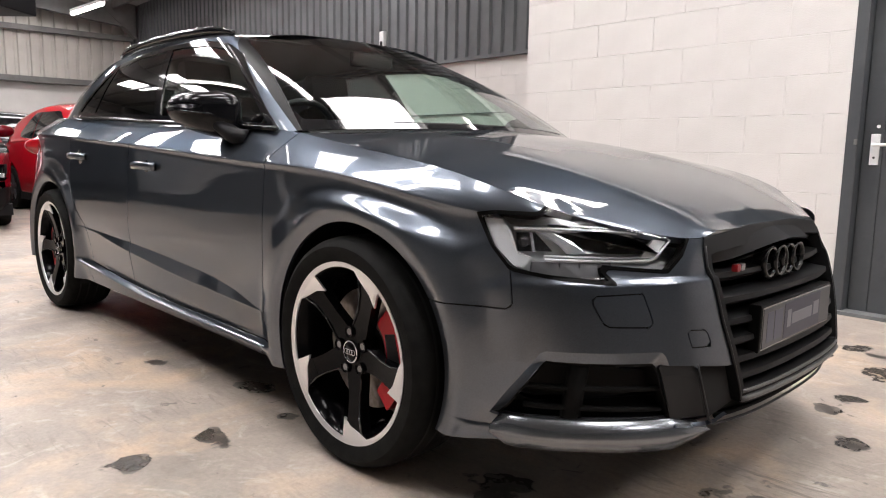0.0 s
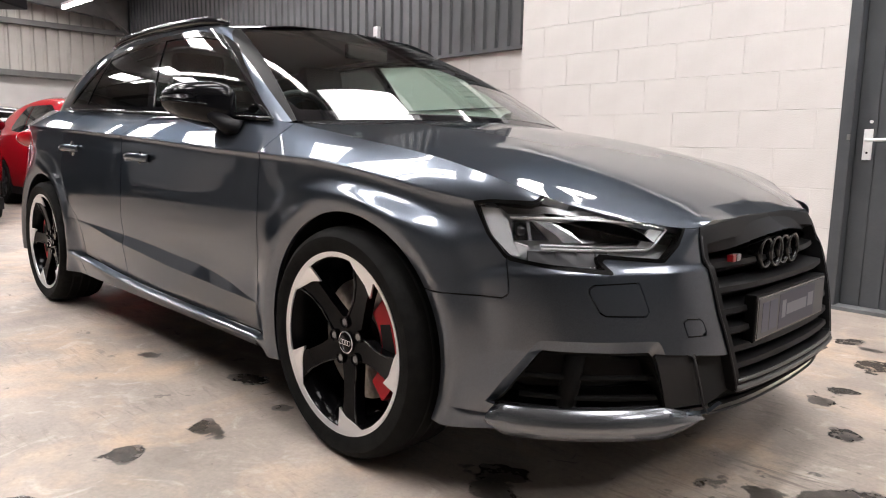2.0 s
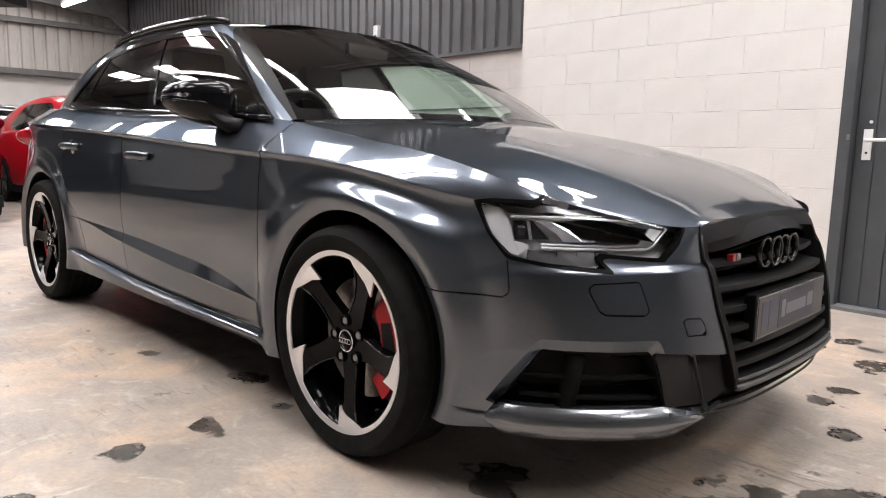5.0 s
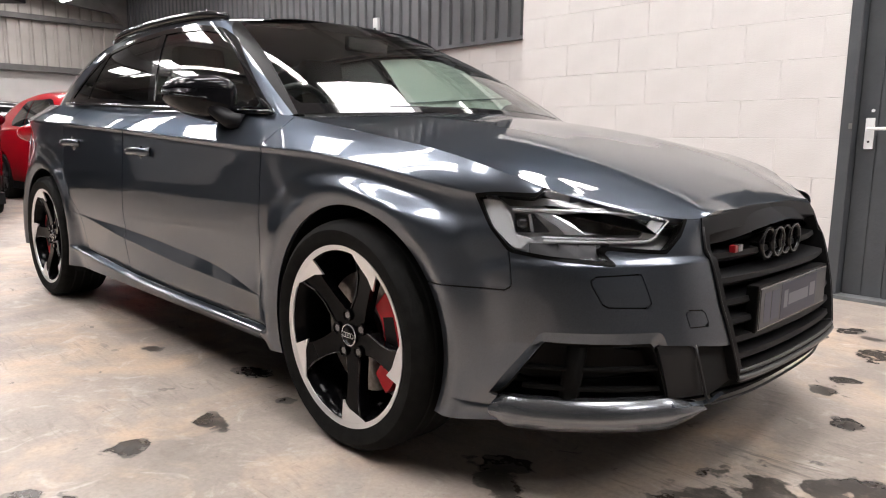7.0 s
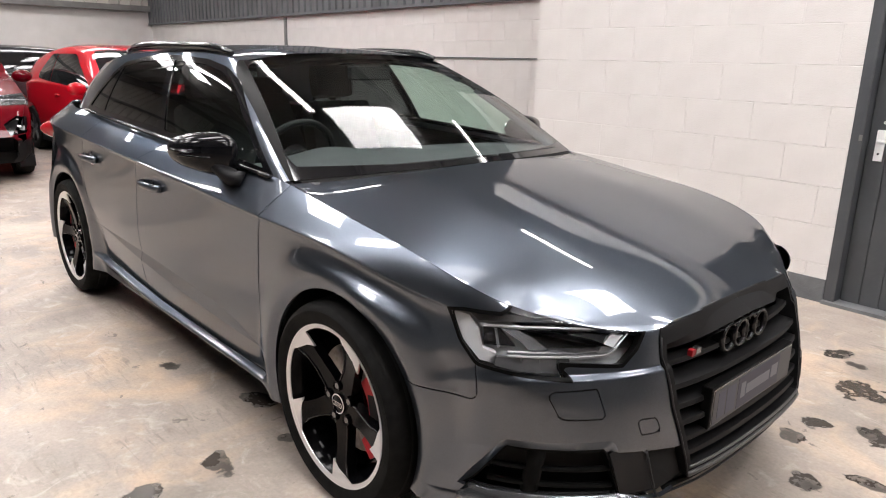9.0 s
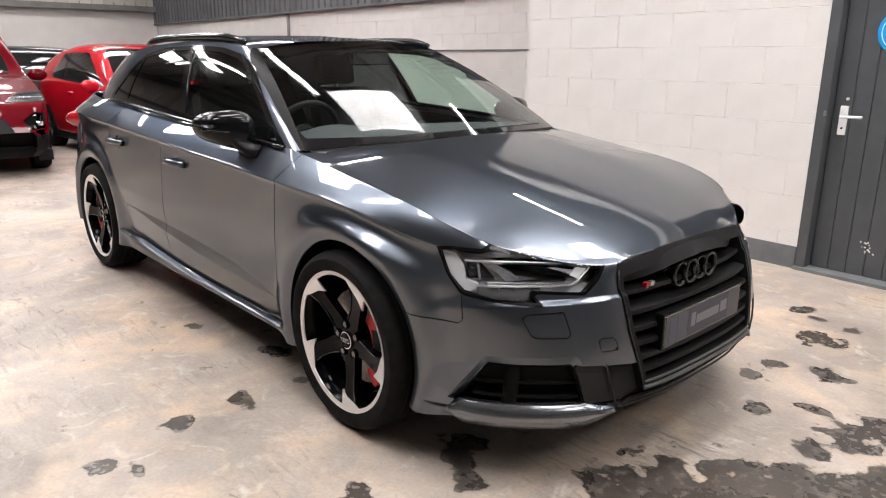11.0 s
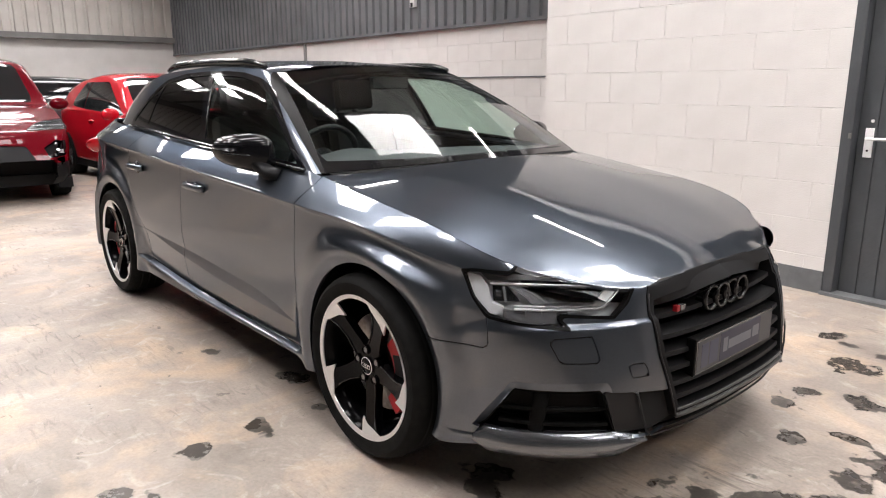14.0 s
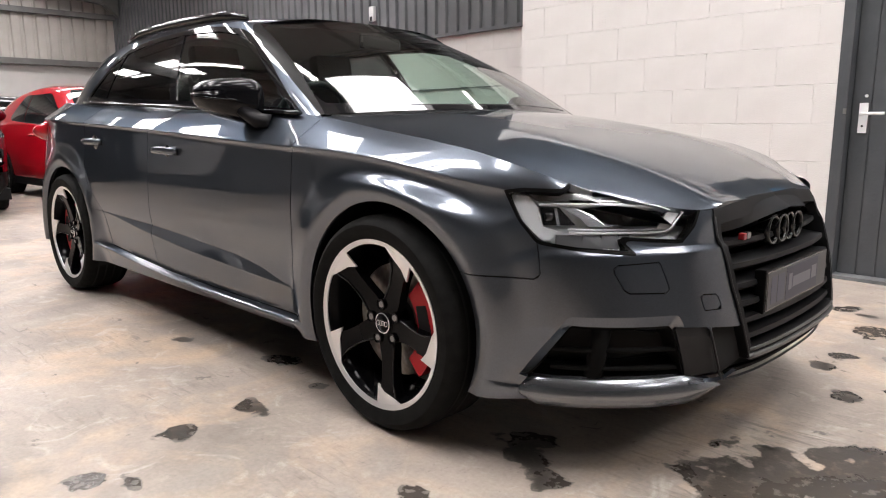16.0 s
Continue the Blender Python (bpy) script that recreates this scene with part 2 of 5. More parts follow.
def shifted(polys, d):
    """The same faces moved along their normals."""
    return [[np.r_[v[:3] + v[3:] / max(np.linalg.norm(v[3:]), 1e-9) * d, v[3:]] for v in p] for p in polys]


def sheet(name, polys, material, parent, label="", depth=0.01, own=True):
    """One pressed panel: the faces with smooth normals, and an edge turned in by depth."""
    at, verts, normals, faces = {}, [], [], []
    for p in polys:
        f = []
        for v in p:
            k = (round(v[0], 4), round(v[1], 4), round(v[2], 4))
            if k not in at:
                at[k] = len(verts)
                verts.append(tuple(v[:3]))
                normals.append(v[3:] / max(np.linalg.norm(v[3:]), 1e-9))
            if at[k] not in f:
                f.append(at[k])
        if len(f) > 2:
            faces.append(f)
    if depth:
        seen = {}
        for f in faces:
            for i, a in enumerate(f):
                seen[(a, f[(i + 1) % len(f)])] = 1
        for (a, b) in [e for e in seen if (e[1], e[0]) not in seen]:
            va, vb = np.array(verts[a]), np.array(verts[b])
            wa, wb = va - normals[a] * depth, vb - normals[b] * depth
            n = np.cross(va - vb, wb - vb)
            n = n / max(np.linalg.norm(n), 1e-9)
            k = len(verts)
            verts += [tuple(va), tuple(vb), tuple(wb), tuple(wa)]
            normals += [n] * 4
            faces.append([k + 1, k, k + 3, k + 2])
    me = bpy.data.meshes.new(name)
    me.from_pydata(verts, [], faces)
    me.update()
    me.polygons.foreach_set("use_smooth", [True] * len(me.polygons))
    if own:
        me.normals_split_custom_set_from_vertices([tuple(n) for n in normals])
    return link(name, me, material, parent, label)

# Lights that hang in the hall (x, y, z, turn) and roof lights (x, y, width, length), in the hall's own axes.
BATTENS = ((-2.6, -2.08, 3.5, 0), (1.0, -1.65, 3.5, 0), (-1.25, 0.25, 3.5, 0), (-12.97, -0.31, 3.4, 5), (-6.3, -4.9, 3.5, 0), (-5.5, -2.6, 3.5, 0))
ROOF_LIGHTS = (
    (-10.3, -0.9, 0.9, 1.25), (-8.3, 0.2, 0.9, 1.25), (-6.2, 0.2, 0.9, 1.25), (-14.8, -0.4, 0.9, 1.25), (-1.95, -0.85, 0.95, 1.25), (0.1, -0.75, 0.9, 1.25), (2.2, -0.8, 0.9, 1.25), (4.4, -0.8, 0.9, 1.25),
    (-12.0, -3.0, 0.9, 1.25), (-10.0, -3.1, 0.9, 1.25), (-8.1, -4.1, 0.9, 1.25), (-4.35, -3.65, 0.9, 1.25), (-1.7, -3.2, 0.9, 1.25), (0.4, -3.4, 0.9, 1.25), (2.6, -3.4, 0.9, 1.25), (5.2, -3.4, 0.9, 1.25), (-6.3, -3.7, 0.9, 1.25), (-3.1, -5.0, 0.9, 1.25), (-0.6, -5.6, 0.9, 1.25), (0.5, 0.1, 0.8, 0.8),
    (-13.6, -5.9, 0.9, 1.25), (-11.3, -6.2, 0.9, 1.25), (-4.6, -6.2, 0.9, 1.25), (-2.4, -6.2, 0.9, 1.25), (-14.5, -2.5, 0.9, 1.25),
)
SIGN_X, SIGN_Z, SIGN_R = 0.36, 1.43, 0.123

# ---- the hall ----
ROOM = pose(0.275, 2.37, 0, 0, 0, -2.6)  # x along the block wall, y into it


def concrete():
    """Worn screed: two scales of blotches, scuffs, and damp dark marks where they lie on the floor."""
    m = mat("worn concrete", (0.42, 0.38, 0.34), 0.55)
    ns, ln, bs = nodes_of(m)
    co = ns.new("ShaderNodeTexCoord")

    def noise_at(scale, detail, distort=0.0, stretch=None):
        n = ns.new("ShaderNodeTexNoise")
        n.inputs["Scale"].default_value, n.inputs["Detail"].default_value, n.inputs["Distortion"].default_value = scale, detail, distort
        n.inputs["Roughness"].default_value = 0.62
        if stretch:
            mp = ns.new("ShaderNodeMapping")
            mp.inputs["Scale"].default_value, mp.inputs["Rotation"].default_value = stretch, (0, 0, radians(24))
            ln.new(co.outputs["Object"], mp.inputs["Vector"])
            ln.new(mp.outputs["Vector"], n.inputs["Vector"])
        else:
            ln.new(co.outputs["Object"], n.inputs["Vector"])
        return n.outputs["Fac"]

    def ramp(fac, *stops):
        r = ns.new("ShaderNodeValToRGB")
        while len(r.color_ramp.elements) < len(stops):
            r.color_ramp.elements.new(0.5)
        for e, (p, c) in zip(r.color_ramp.elements, stops):
            e.position, e.color = p, (*c, 1)
        ln.new(fac, r.inputs["Fac"])
        return r.outputs["Color"]

    def mix(kind, fac, a, b):
        x = ns.new("ShaderNodeMix")
        x.data_type, x.blend_type = "RGBA", kind
        for sock, val in ((x.inputs[0], fac), (x.inputs[6], a), (x.inputs[7], b)):
            if hasattr(val, "is_linked"):
                ln.new(val, sock)
            else:
                sock.default_value = val if isinstance(val, float) else (*val, 1)
        return x.outputs[2]

    def maths(op, a, b=0.0):
        x = ns.new("ShaderNodeMath")
        x.operation = op
        for sock, val in zip(x.inputs, (a, b)):
            if hasattr(val, "is_linked"):
                ln.new(val, sock)
            else:
                sock.default_value = val
        return x.outputs[0]

    base = ramp(noise_at(1.1, 6, 0.4), (0.28, (0.18, 0.153, 0.134)), (0.5, (0.34, 0.288, 0.248)), (0.70, (0.50, 0.425, 0.355)))
    warm = ramp(noise_at(2.3, 5, 0.8), (0.50, (0, 0, 0)), (0.68, (1, 1, 1)))
    col = mix("MIX", maths("MULTIPLY", warm, 0.7), base, (0.51, 0.372, 0.258))
    pale = ramp(noise_at(5.5, 8, 1.5), (0.56, (0, 0, 0)), (0.72, (1, 1, 1)))
    col = mix("MIX", maths("MULTIPLY", pale, 0.65), col, (0.52, 0.475, 0.435))
    grey = ramp(noise_at(4.2, 9, 0.5), (0.50, (0, 0, 0)), (0.66, (1, 1, 1)))
    col = mix("MIX", maths("MULTIPLY", grey, 0.55), col, (0.27, 0.243, 0.22))
    fine = ramp(noise_at(38, 9, 1.2), (0.60, (0, 0, 0)), (0.70, (1, 1, 1)))
    col = mix("MIX", maths("MULTIPLY", fine, 0.35), col, (0.17, 0.15, 0.13))
    scuff = ramp(noise_at(6, 8, 0.9, (1.0, 5.5, 1.0)), (0.52, (0, 0, 0)), (0.68, (1, 1, 1)))
    patchy = ramp(noise_at(1.7, 3), (0.45, (0, 0, 0)), (0.62, (1, 1, 1)))
    col = mix("MIX", maths("MULTIPLY", maths("MULTIPLY", scuff, patchy), 0.85), col, (0.16, 0.135, 0.115))
    speck = ramp(noise_at(9, 9, 0.9), (0.655, (0, 0, 0)), (0.69, (1, 1, 1)))
    col = mix("MIX", maths("MULTIPLY", speck, 0.75), col, (0.11, 0.095, 0.083))
    grain = ramp(noise_at(70, 6), (0.3, (0.86, 0.86, 0.86)), (0.7, (1.08, 1.08, 1.08)))
    col = mix("MULTIPLY", 1.0, col, grain)
    # damp marks: uneven discs where something dripped or stood
    wob = ns.new("ShaderNodeTexNoise")
    wob.inputs["Scale"].default_value, wob.inputs["Detail"].default_value = 11, 9
    ln.new(co.outputs["Object"], wob.inputs["Vector"])
    wet = 0.0
    for x, y, r, q in MARKS:
        d = ns.new("ShaderNodeVectorMath")
        d.operation = "DISTANCE"
        mp = ns.new("ShaderNodeMapping")
        mp.inputs["Location"].default_value = (-x, -y * q, 0)
        mp.inputs["Scale"].default_value = (1, q, 0)
        ln.new(co.outputs["Object"], mp.inputs["Vector"])
        ln.new(mp.outputs["Vector"], d.inputs[0])
        e = maths("ADD", maths("DIVIDE", d.outputs["Value"], r), maths("MULTIPLY", maths("SUBTRACT", wob.outputs["Fac"], 0.5), 3.4))
        k = ns.new("ShaderNodeMapRange")
        k.inputs["From Min"].default_value, k.inputs["From Max"].default_value = 1.05, 0.9
        ln.new(e, k.inputs["Value"])
        wet = maths("MAXIMUM", wet, k.outputs["Result"])
    dry = ramp(noise_at(22, 8), (0.30, (0.62, 0.62, 0.62)), (0.46, (1, 1, 1)))
    soak = maths("MULTIPLY", wet, dry)
    col = mix("MIX", maths("MULTIPLY", soak, 0.92), col, (0.034, 0.029, 0.025))
    ln.new(col, bs.inputs["Base Color"])
    rg = ns.new("ShaderNodeMapRange")
    rg.inputs["To Min"].default_value, rg.inputs["To Max"].default_value = 0.36, 0.62
    ln.new(noise_at(3, 6), rg.inputs["Value"])
    ln.new(maths("SUBTRACT", rg.outputs["Result"], maths("MULTIPLY", soak, 0.22)), bs.inputs["Roughness"])
    bp = ns.new("ShaderNodeBump")
    bp.inputs["Strength"].default_value, bp.inputs["Distance"].default_value = 0.25, 0.004
    ln.new(noise_at(24, 8), bp.inputs["Height"])
    ln.new(bp.outputs["Normal"], bs.inputs["Normal"])
    return m


# damp marks on the floor: place, radius, squeeze across
MARKS = (
    (0.93, -0.42, 0.17, 1.0), (1.04, -0.33, 0.20, 1.0), (1.15, -0.20, 0.20, 1.0), (1.28, -0.08, 0.20, 1.1), (1.40, 0.06, 0.17, 1.1), (1.50, 0.10, 0.20, 1.0), (1.30, -0.28, 0.18, 1.0), (0.93, -0.23, 0.07, 1.0), (1.20, 0.22, 0.06, 0.8), (1.27, 0.40, 0.10, 1.0), (1.33, 0.52, 0.12, 1.0),
    (0.93, 0.36, 0.055, 1.0), (0.80, 0.66, 0.05, 1.1), (0.81, 0.82, 0.05, 1.0), (1.02, 0.88, 0.075, 1.0), (0.83, 1.27, 0.09, 0.9), (1.07, 0.53, 0.05, 1.3), (0.90, 1.50, 0.06, 1.3), (0.62, 1.62, 0.06, 1.0), (0.70, 1.55, 0.05, 1.5),
    (0.43, -0.72, 0.07, 1.0), (0.53, -0.78, 0.07, 1.4), (-0.29, -1.60, 0.055, 1.2), (-0.22, -1.52, 0.05, 1.5), (-0.41, -1.31, 0.06, 1.2), (-0.42, -1.06, 0.06, 1.2), (-0.41, -0.79, 0.04, 1.3), (0.36, -1.07, 0.06, 1.6),
    (-1.26, -0.87, 0.06, 1.6), (-0.75, -0.72, 0.09, 1.8), (-0.61, -0.45, 0.09, 1.4), (0.36, -0.62, 0.07, 1.2), (0.49, -0.15, 0.05, 1.0),
)
CONCRETE = concrete()
WHITE_BLOCK = add_noise(mat("white masonry paint", (0.66, 0.625, 0.60), 0.55), (0.62, 0.588, 0.568), (0.69, 0.66, 0.64), 3.0, 6, bump=0.28, bump_scale=110)
GREY_SHEET = add_noise(mat("dark grey coated steel", (0.10, 0.105, 0.11), 0.42), (0.085, 0.09, 0.095), (0.125, 0.13, 0.138), 2.0, 5)
PALE_SHEET = add_noise(mat("weathered pale sheet", (0.55, 0.51, 0.47), 0.6), (0.48, 0.445, 0.41), (0.60, 0.565, 0.525), 1.5, 6)
ROOF_SHEET = add_noise(mat("roof sheet", (0.36, 0.358, 0.355), 0.6), (0.31, 0.308, 0.305), (0.41, 0.408, 0.40), 1.2, 5)
STEELWORK = add_noise(mat("grey painted steelwork", (0.16, 0.155, 0.15), 0.5), (0.13, 0.127, 0.123), (0.20, 0.195, 0.19), 3, 4)
DOOR_PAINT = add_noise(mat("dark grey door paint", (0.06, 0.065, 0.071), 0.45), (0.054, 0.058, 0.064), (0.07, 0.075, 0.081), 6, 6, bump=0.15, bump_scale=60)
SKIRT_PAINT = add_noise(mat("dark grey plinth paint", (0.11, 0.115, 0.12), 0.6), (0.09, 0.095, 0.10), (0.15, 0.155, 0.16), 8, 6, bump=0.3, bump_scale=60)
WHITE_METAL = mat("white enamel", (0.82, 0.82, 0.82), 0.35)
SIGN_BLUE = mat("blue sign", (0.0, 0.30, 0.72), 0.4)
PALE_PLASTIC = mat("pale grey plastic", (0.65, 0.66, 0.66), 0.4)
TUBE_GLOW = mat("lit tube", (1, 1, 1), 0.4, emit=(1.0, 0.94, 0.90), power=38.0)
SKY_GLOW = mat("lit roof light", (1, 1, 1), 0.4, emit=(1.0, 0.965, 0.968), power=26.5)


def setting(name, bm, material, label, smooth=False):
    ob = part(name, bm, material, smooth=smooth)
    ob.matrix_world = ROOM
    return tagged(ob, label, kind="structure")


FAR_Y, END_X, EDGE_X, BLOCK_TOP, EAVE, WALL_TOP = 1.945, -17.4, -2.375, 2.06, 4.1, 2.36
SOUTH_Y, EAST_X = -11.0, 9.0
floor = setting("floor", box(END_X - 0.3, EAST_X + 0.3, SOUTH_Y - 0.3, FAR_Y + 0.5, -0.2, 0.0), CONCRETE, "worn pale concrete floor with scuffs and damp dark marks")
floor.matrix_world = Matrix.Identity(4)
wall_near = setting("wall_near", box(EDGE_X + 0.004, -0.0, 0.003, 0.215, 0, WALL_TOP), WHITE_BLOCK, "white painted blockwork wall")
wall_near_2 = setting("wall_near_beyond", box(1.04, EAST_X, 0.0, 0.215, 0, WALL_TOP), WHITE_BLOCK, "white painted blockwork wall")
setting("wall_over_door", box(0.0, 1.04, 0.0, 0.215, 2.12, WALL_TOP), WHITE_BLOCK, "white painted wall over the door")
setting("wall_return", box(EDGE_X + 0.004, EDGE_X + 0.215, 0.215, FAR_Y, 0, WALL_TOP), WHITE_BLOCK, "white painted return wall")
setting("room_roof", box(EDGE_X, EAST_X, -0.02, FAR_Y - 0.06, WALL_TOP, WALL_TOP + 0.03), ROOF_SHEET, "flat grey roof of the walled-off room")
setting("wall_capping", box(EDGE_X - 0.02, EAST_X, -0.05, -0.02, WALL_TOP - 0.03, WALL_TOP + 0.09), WHITE_METAL, "white capping board along the wall top")
wall_far = setting("wall_far", box(END_X, EDGE_X + 0.3, FAR_Y + 0.005, FAR_Y + 0.3, 0, BLOCK_TOP), WHITE_BLOCK, "white painted blockwork below dark cladding")
wall_end = setting("wall_end", box(END_X - 0.3, END_X, SOUTH_Y, FAR_Y + 0.3, 0, 2.32), WHITE_BLOCK, "white painted end wall")
setting("wall_south", box(END_X, EAST_X, SOUTH_Y - 0.3, SOUTH_Y, 0, 5.6), GREY_SHEET, "dark sheeted wall")
# unseen end wall, dark so that the front bumper reflects less light
setting("wall_east", box(EAST_X, EAST_X + 0.3, SOUTH_Y, FAR_Y + 0.3, 0, 5.6), GREY_SHEET, "unseen end wall, kept dark for the bumper's reflections")
# added lower walls out of view, grey to keep reflections on the car dim
setting("wall_south_lower", box(END_X, EAST_X - 0.06, SOUTH_Y, SOUTH_Y + 0.06, 0, 2.4), STEELWORK, "unseen lower wall, grey to dim reflections")
setting("wall_east_lower", box(EAST_X - 0.06, EAST_X, SOUTH_Y, 0.0, 0, 2.4), STEELWORK, "unseen lower wall, grey to dim reflections")


def ribbed(length, z0, z1, pitch=0.20, deep=0.035):
    """Trapezoidal steel sheet along x, its ribs upright, facing -y."""
    bm = bmesh.new()
    xs = []
    x = 0.0
    while x < length:
        xs += [(x, 0), (x + 0.62 * pitch, 0), (x + 0.70 * pitch, deep), (x + 0.92 * pitch, deep)]
        x += pitch
    rows = [(bm.verts.new((a, d, z0)), bm.verts.new((a, d, z1))) for a, d in xs]
    for a, b in zip(rows, rows[1:]):
        bm.faces.new((a[0], b[0], b[1], a[1]))
    return bm


bm = ribbed(EAST_X - END_X, BLOCK_TOP - 0.02, 5.2)
bmesh.ops.translate(bm, vec=(END_X, FAR_Y - 0.06, 0), verts=bm.verts)
setting("cladding_far", bm, GREY_SHEET, "dark grey ribbed steel cladding")
bm = ribbed(FAR_Y - SOUTH_Y, 2.32, 5.2, 0.26, 0.06)
bmesh.ops.transform(bm, matrix=pose(END_X + 0.05, SOUTH_Y, 0, 0, 0, 90), verts=bm.verts)
setting("cladding_end", bm, PALE_SHEET, "weathered pale ribbed cladding")
setting("flashing_far", box(END_X, EDGE_X + 0.2, FAR_Y - 0.075, FAR_Y, BLOCK_TOP - 0.04, BLOCK_TOP), GREY_SHEET, "dark grey drip flashing")
for z, h in ((2.40, 0.13), (3.55, 0.12)):
    setting("end_rail", box(END_X + 0.05, END_X + 0.2, SOUTH_Y, FAR_Y, z - h / 2, z + h / 2), STEELWORK, "grey steel sheeting rail")

# roof: sheeting that rises from the far eave, purlins and a rafter
SLOPE = 0.10


def roof_z(y):
    return EAVE + SLOPE * (FAR_Y - y)


bm = bmesh.new()
for x in (END_X - 0.3, EAST_X + 0.3):
    for y in (FAR_Y + 0.3, SOUTH_Y - 0.3):
        for dz in (0, 0.12):
            bm.verts.new((x, y, roof_z(y) + 0.2 + dz))
bmesh.ops.convex_hull(bm, input=bm.verts)
setting("ceiling", bm, ROOF_SHEET, "grey profiled roof sheeting")
for k in range(8):
    y = FAR_Y - 0.6 - 1.5 * k
    setting("purlin", box(END_X, EAST_X, y - 0.035, y + 0.035, roof_z(y) - 0.0, roof_z(y) + 0.2), STEELWORK, "grey steel purlin")
for x in (-16.9, -11.3, -5.7, -0.1, 5.5):
    bm = box(x - 0.09, x + 0.09, SOUTH_Y, FAR_Y - 0.1, -0.36, 0.0)
    for v in bm.verts:
        v.co.z += roof_z(v.co.y)
    setting("rafter", bm, STEELWORK, "grey steel rafter")

setting("rafter_haunch", prism([(0.75, 4.45), (FAR_Y - 0.1, 4.45), (FAR_Y - 0.1, 3.52)], END_X + 0.38, END_X + 0.62, to=lambda a, b, c: (c, a, b)), STEELWORK, "dark steel haunch at the corner of the roof frame")
heater = part("hanging_heater", box(-0.9, 0.0, 0.0, 0.55, 0.0, 0.85), BLACK, bevel=0.015)
heater.matrix_world = pose(-9.9, 1.06, 2.69, 0, 0, 132)
tagged(heater, "black boxed heater hung under the roof", "heater")
for k in (-0.75, -0.15):
    part("hanger", tube([(k, 0.28, 0.83), (k, 0.28, 2.2)], 0.012, 6), STEELWORK, heater)

# door in the block wall
door = setting("door_1", box(0.062, 0.978, 0.085, 0.13, 0.012, 2.04), DOOR_PAINT, "dark grey boarded door, closed")
for k in range(9):
    x = 0.064 + 0.1016 * k
    ob = part("door_board", box(x + 0.003, x + 0.0986, 0.078, 0.0852, 0.014, 2.036), DOOR_PAINT, door, bevel=0.002)
bm = box(0, 0.06, 0.0, 0.16, 0, 2.12)
box(0.98, 1.04, 0.0, 0.16, 0, 2.12, bm)
box(0.06, 0.98, 0.0, 0.16, 2.05, 2.12, bm)
part("door_frame", bm, DOOR_PAINT, door, "dark grey door frame")
handle = part("handle_plate", box(0.105, 0.150, 0.066, 0.078, 0.845, 1.015), WHITE_METAL, door, "white lever handle plate", bevel=0.003)
part("lever", tube([(0.128, 0.066, 0.955), (0.128, 0.03, 0.955), (0.145, 0.022, 0.955), (0.245, 0.022, 0.955)], 0.009, 10), WHITE_METAL, handle, smooth="all")
part("keyhole", cyl(0.006, 0.004, pose(0.128, 0.064, 0.885, 90, 0, 0), 12), BLACK, handle)
part("spyhole", cyl(0.009, 0.008, pose(0.135, 0.075, 1.055, 90, 0, 0), 14), WHITE_METAL, door)
part("latch_stop", box(0.045, 0.06, -0.012, 0.0, 0.955, 0.985), STEELWORK, door)
for k in range(16):
    part("paint_splash", cyl(0.002 + 0.004 * random.random(), 0.002, pose(0.36 + random.gauss(0, 0.02), 0.0765, 0.20 + random.gauss(0, 0.025), 90, 0, 0), 8), WHITE_METAL, door, "white paint speck")
part("threshold", box(0.0, 1.04, -0.03, 0.16, 0.0, 0.02), SKIRT_PAINT, door)
sign = part("fire_door_sign", cyl(SIGN_R, 0.004, pose(SIGN_X, 0.0735, SIGN_Z, 90, 0, 0), 40), SIGN_BLUE)
sign.matrix_world = ROOM
tagged(sign, "round blue door sign with white ring", "sign")
ring = part("sign_ring", lathe([(SIGN_R * 0.80, 0.0), (SIGN_R * 0.84, 0.0), (SIGN_R * 0.84, 0.0035), (SIGN_R * 0.80, 0.0035)], 40), WHITE_METAL, sign)
ring.matrix_local = pose(SIGN_X, 0.069, SIGN_Z)
for k in range(3):
    part("sign_print", box(SIGN_X - SIGN_R * 0.5, SIGN_X + SIGN_R * 0.5, 0.069, 0.072, SIGN_Z + 0.3 * SIGN_R - 0.3 * SIGN_R * k - 0.008, SIGN_Z + 0.3 * SIGN_R - 0.3 * SIGN_R * k + 0.008), WHITE_METAL, sign)
setting("plinth_near", box(EDGE_X - 0.0, -0.0, -0.010, 0.012, 0.0, 0.14), SKIRT_PAINT, "dark grey painted plinth")
setting("trim_shelf_line", box(-7.5, EDGE_X + 0.1, FAR_Y - 0.02, FAR_Y + 0.012, 1.36, 1.375), SKIRT_PAINT, "thin dark line along the far wall")

# fittings on the far wall
alarm = part("alarm_box", box(-6.80, -6.70, FAR_Y - 0.12, FAR_Y - 0.06, 2.36, 2.56), PALE_PLASTIC, bevel=0.012, smooth=True)
alarm.matrix_world = ROOM
tagged(alarm, "small pale plastic sensor box on the dark cladding", "sensor")
part("lens", box(-6.775, -6.725, FAR_Y - 0.125, FAR_Y - 0.119, 2.36, 2.42), BLACK, alarm)
pipe = part("wall_conduit", tube([(-10.22, FAR_Y - 0.02, 0.4), (-10.22, FAR_Y - 0.02, 2.0)], 0.03, 8), STEELWORK)
pipe.matrix_world = ROOM
tagged(pipe, "grey conduit pipe upright on the white wall", "conduit")


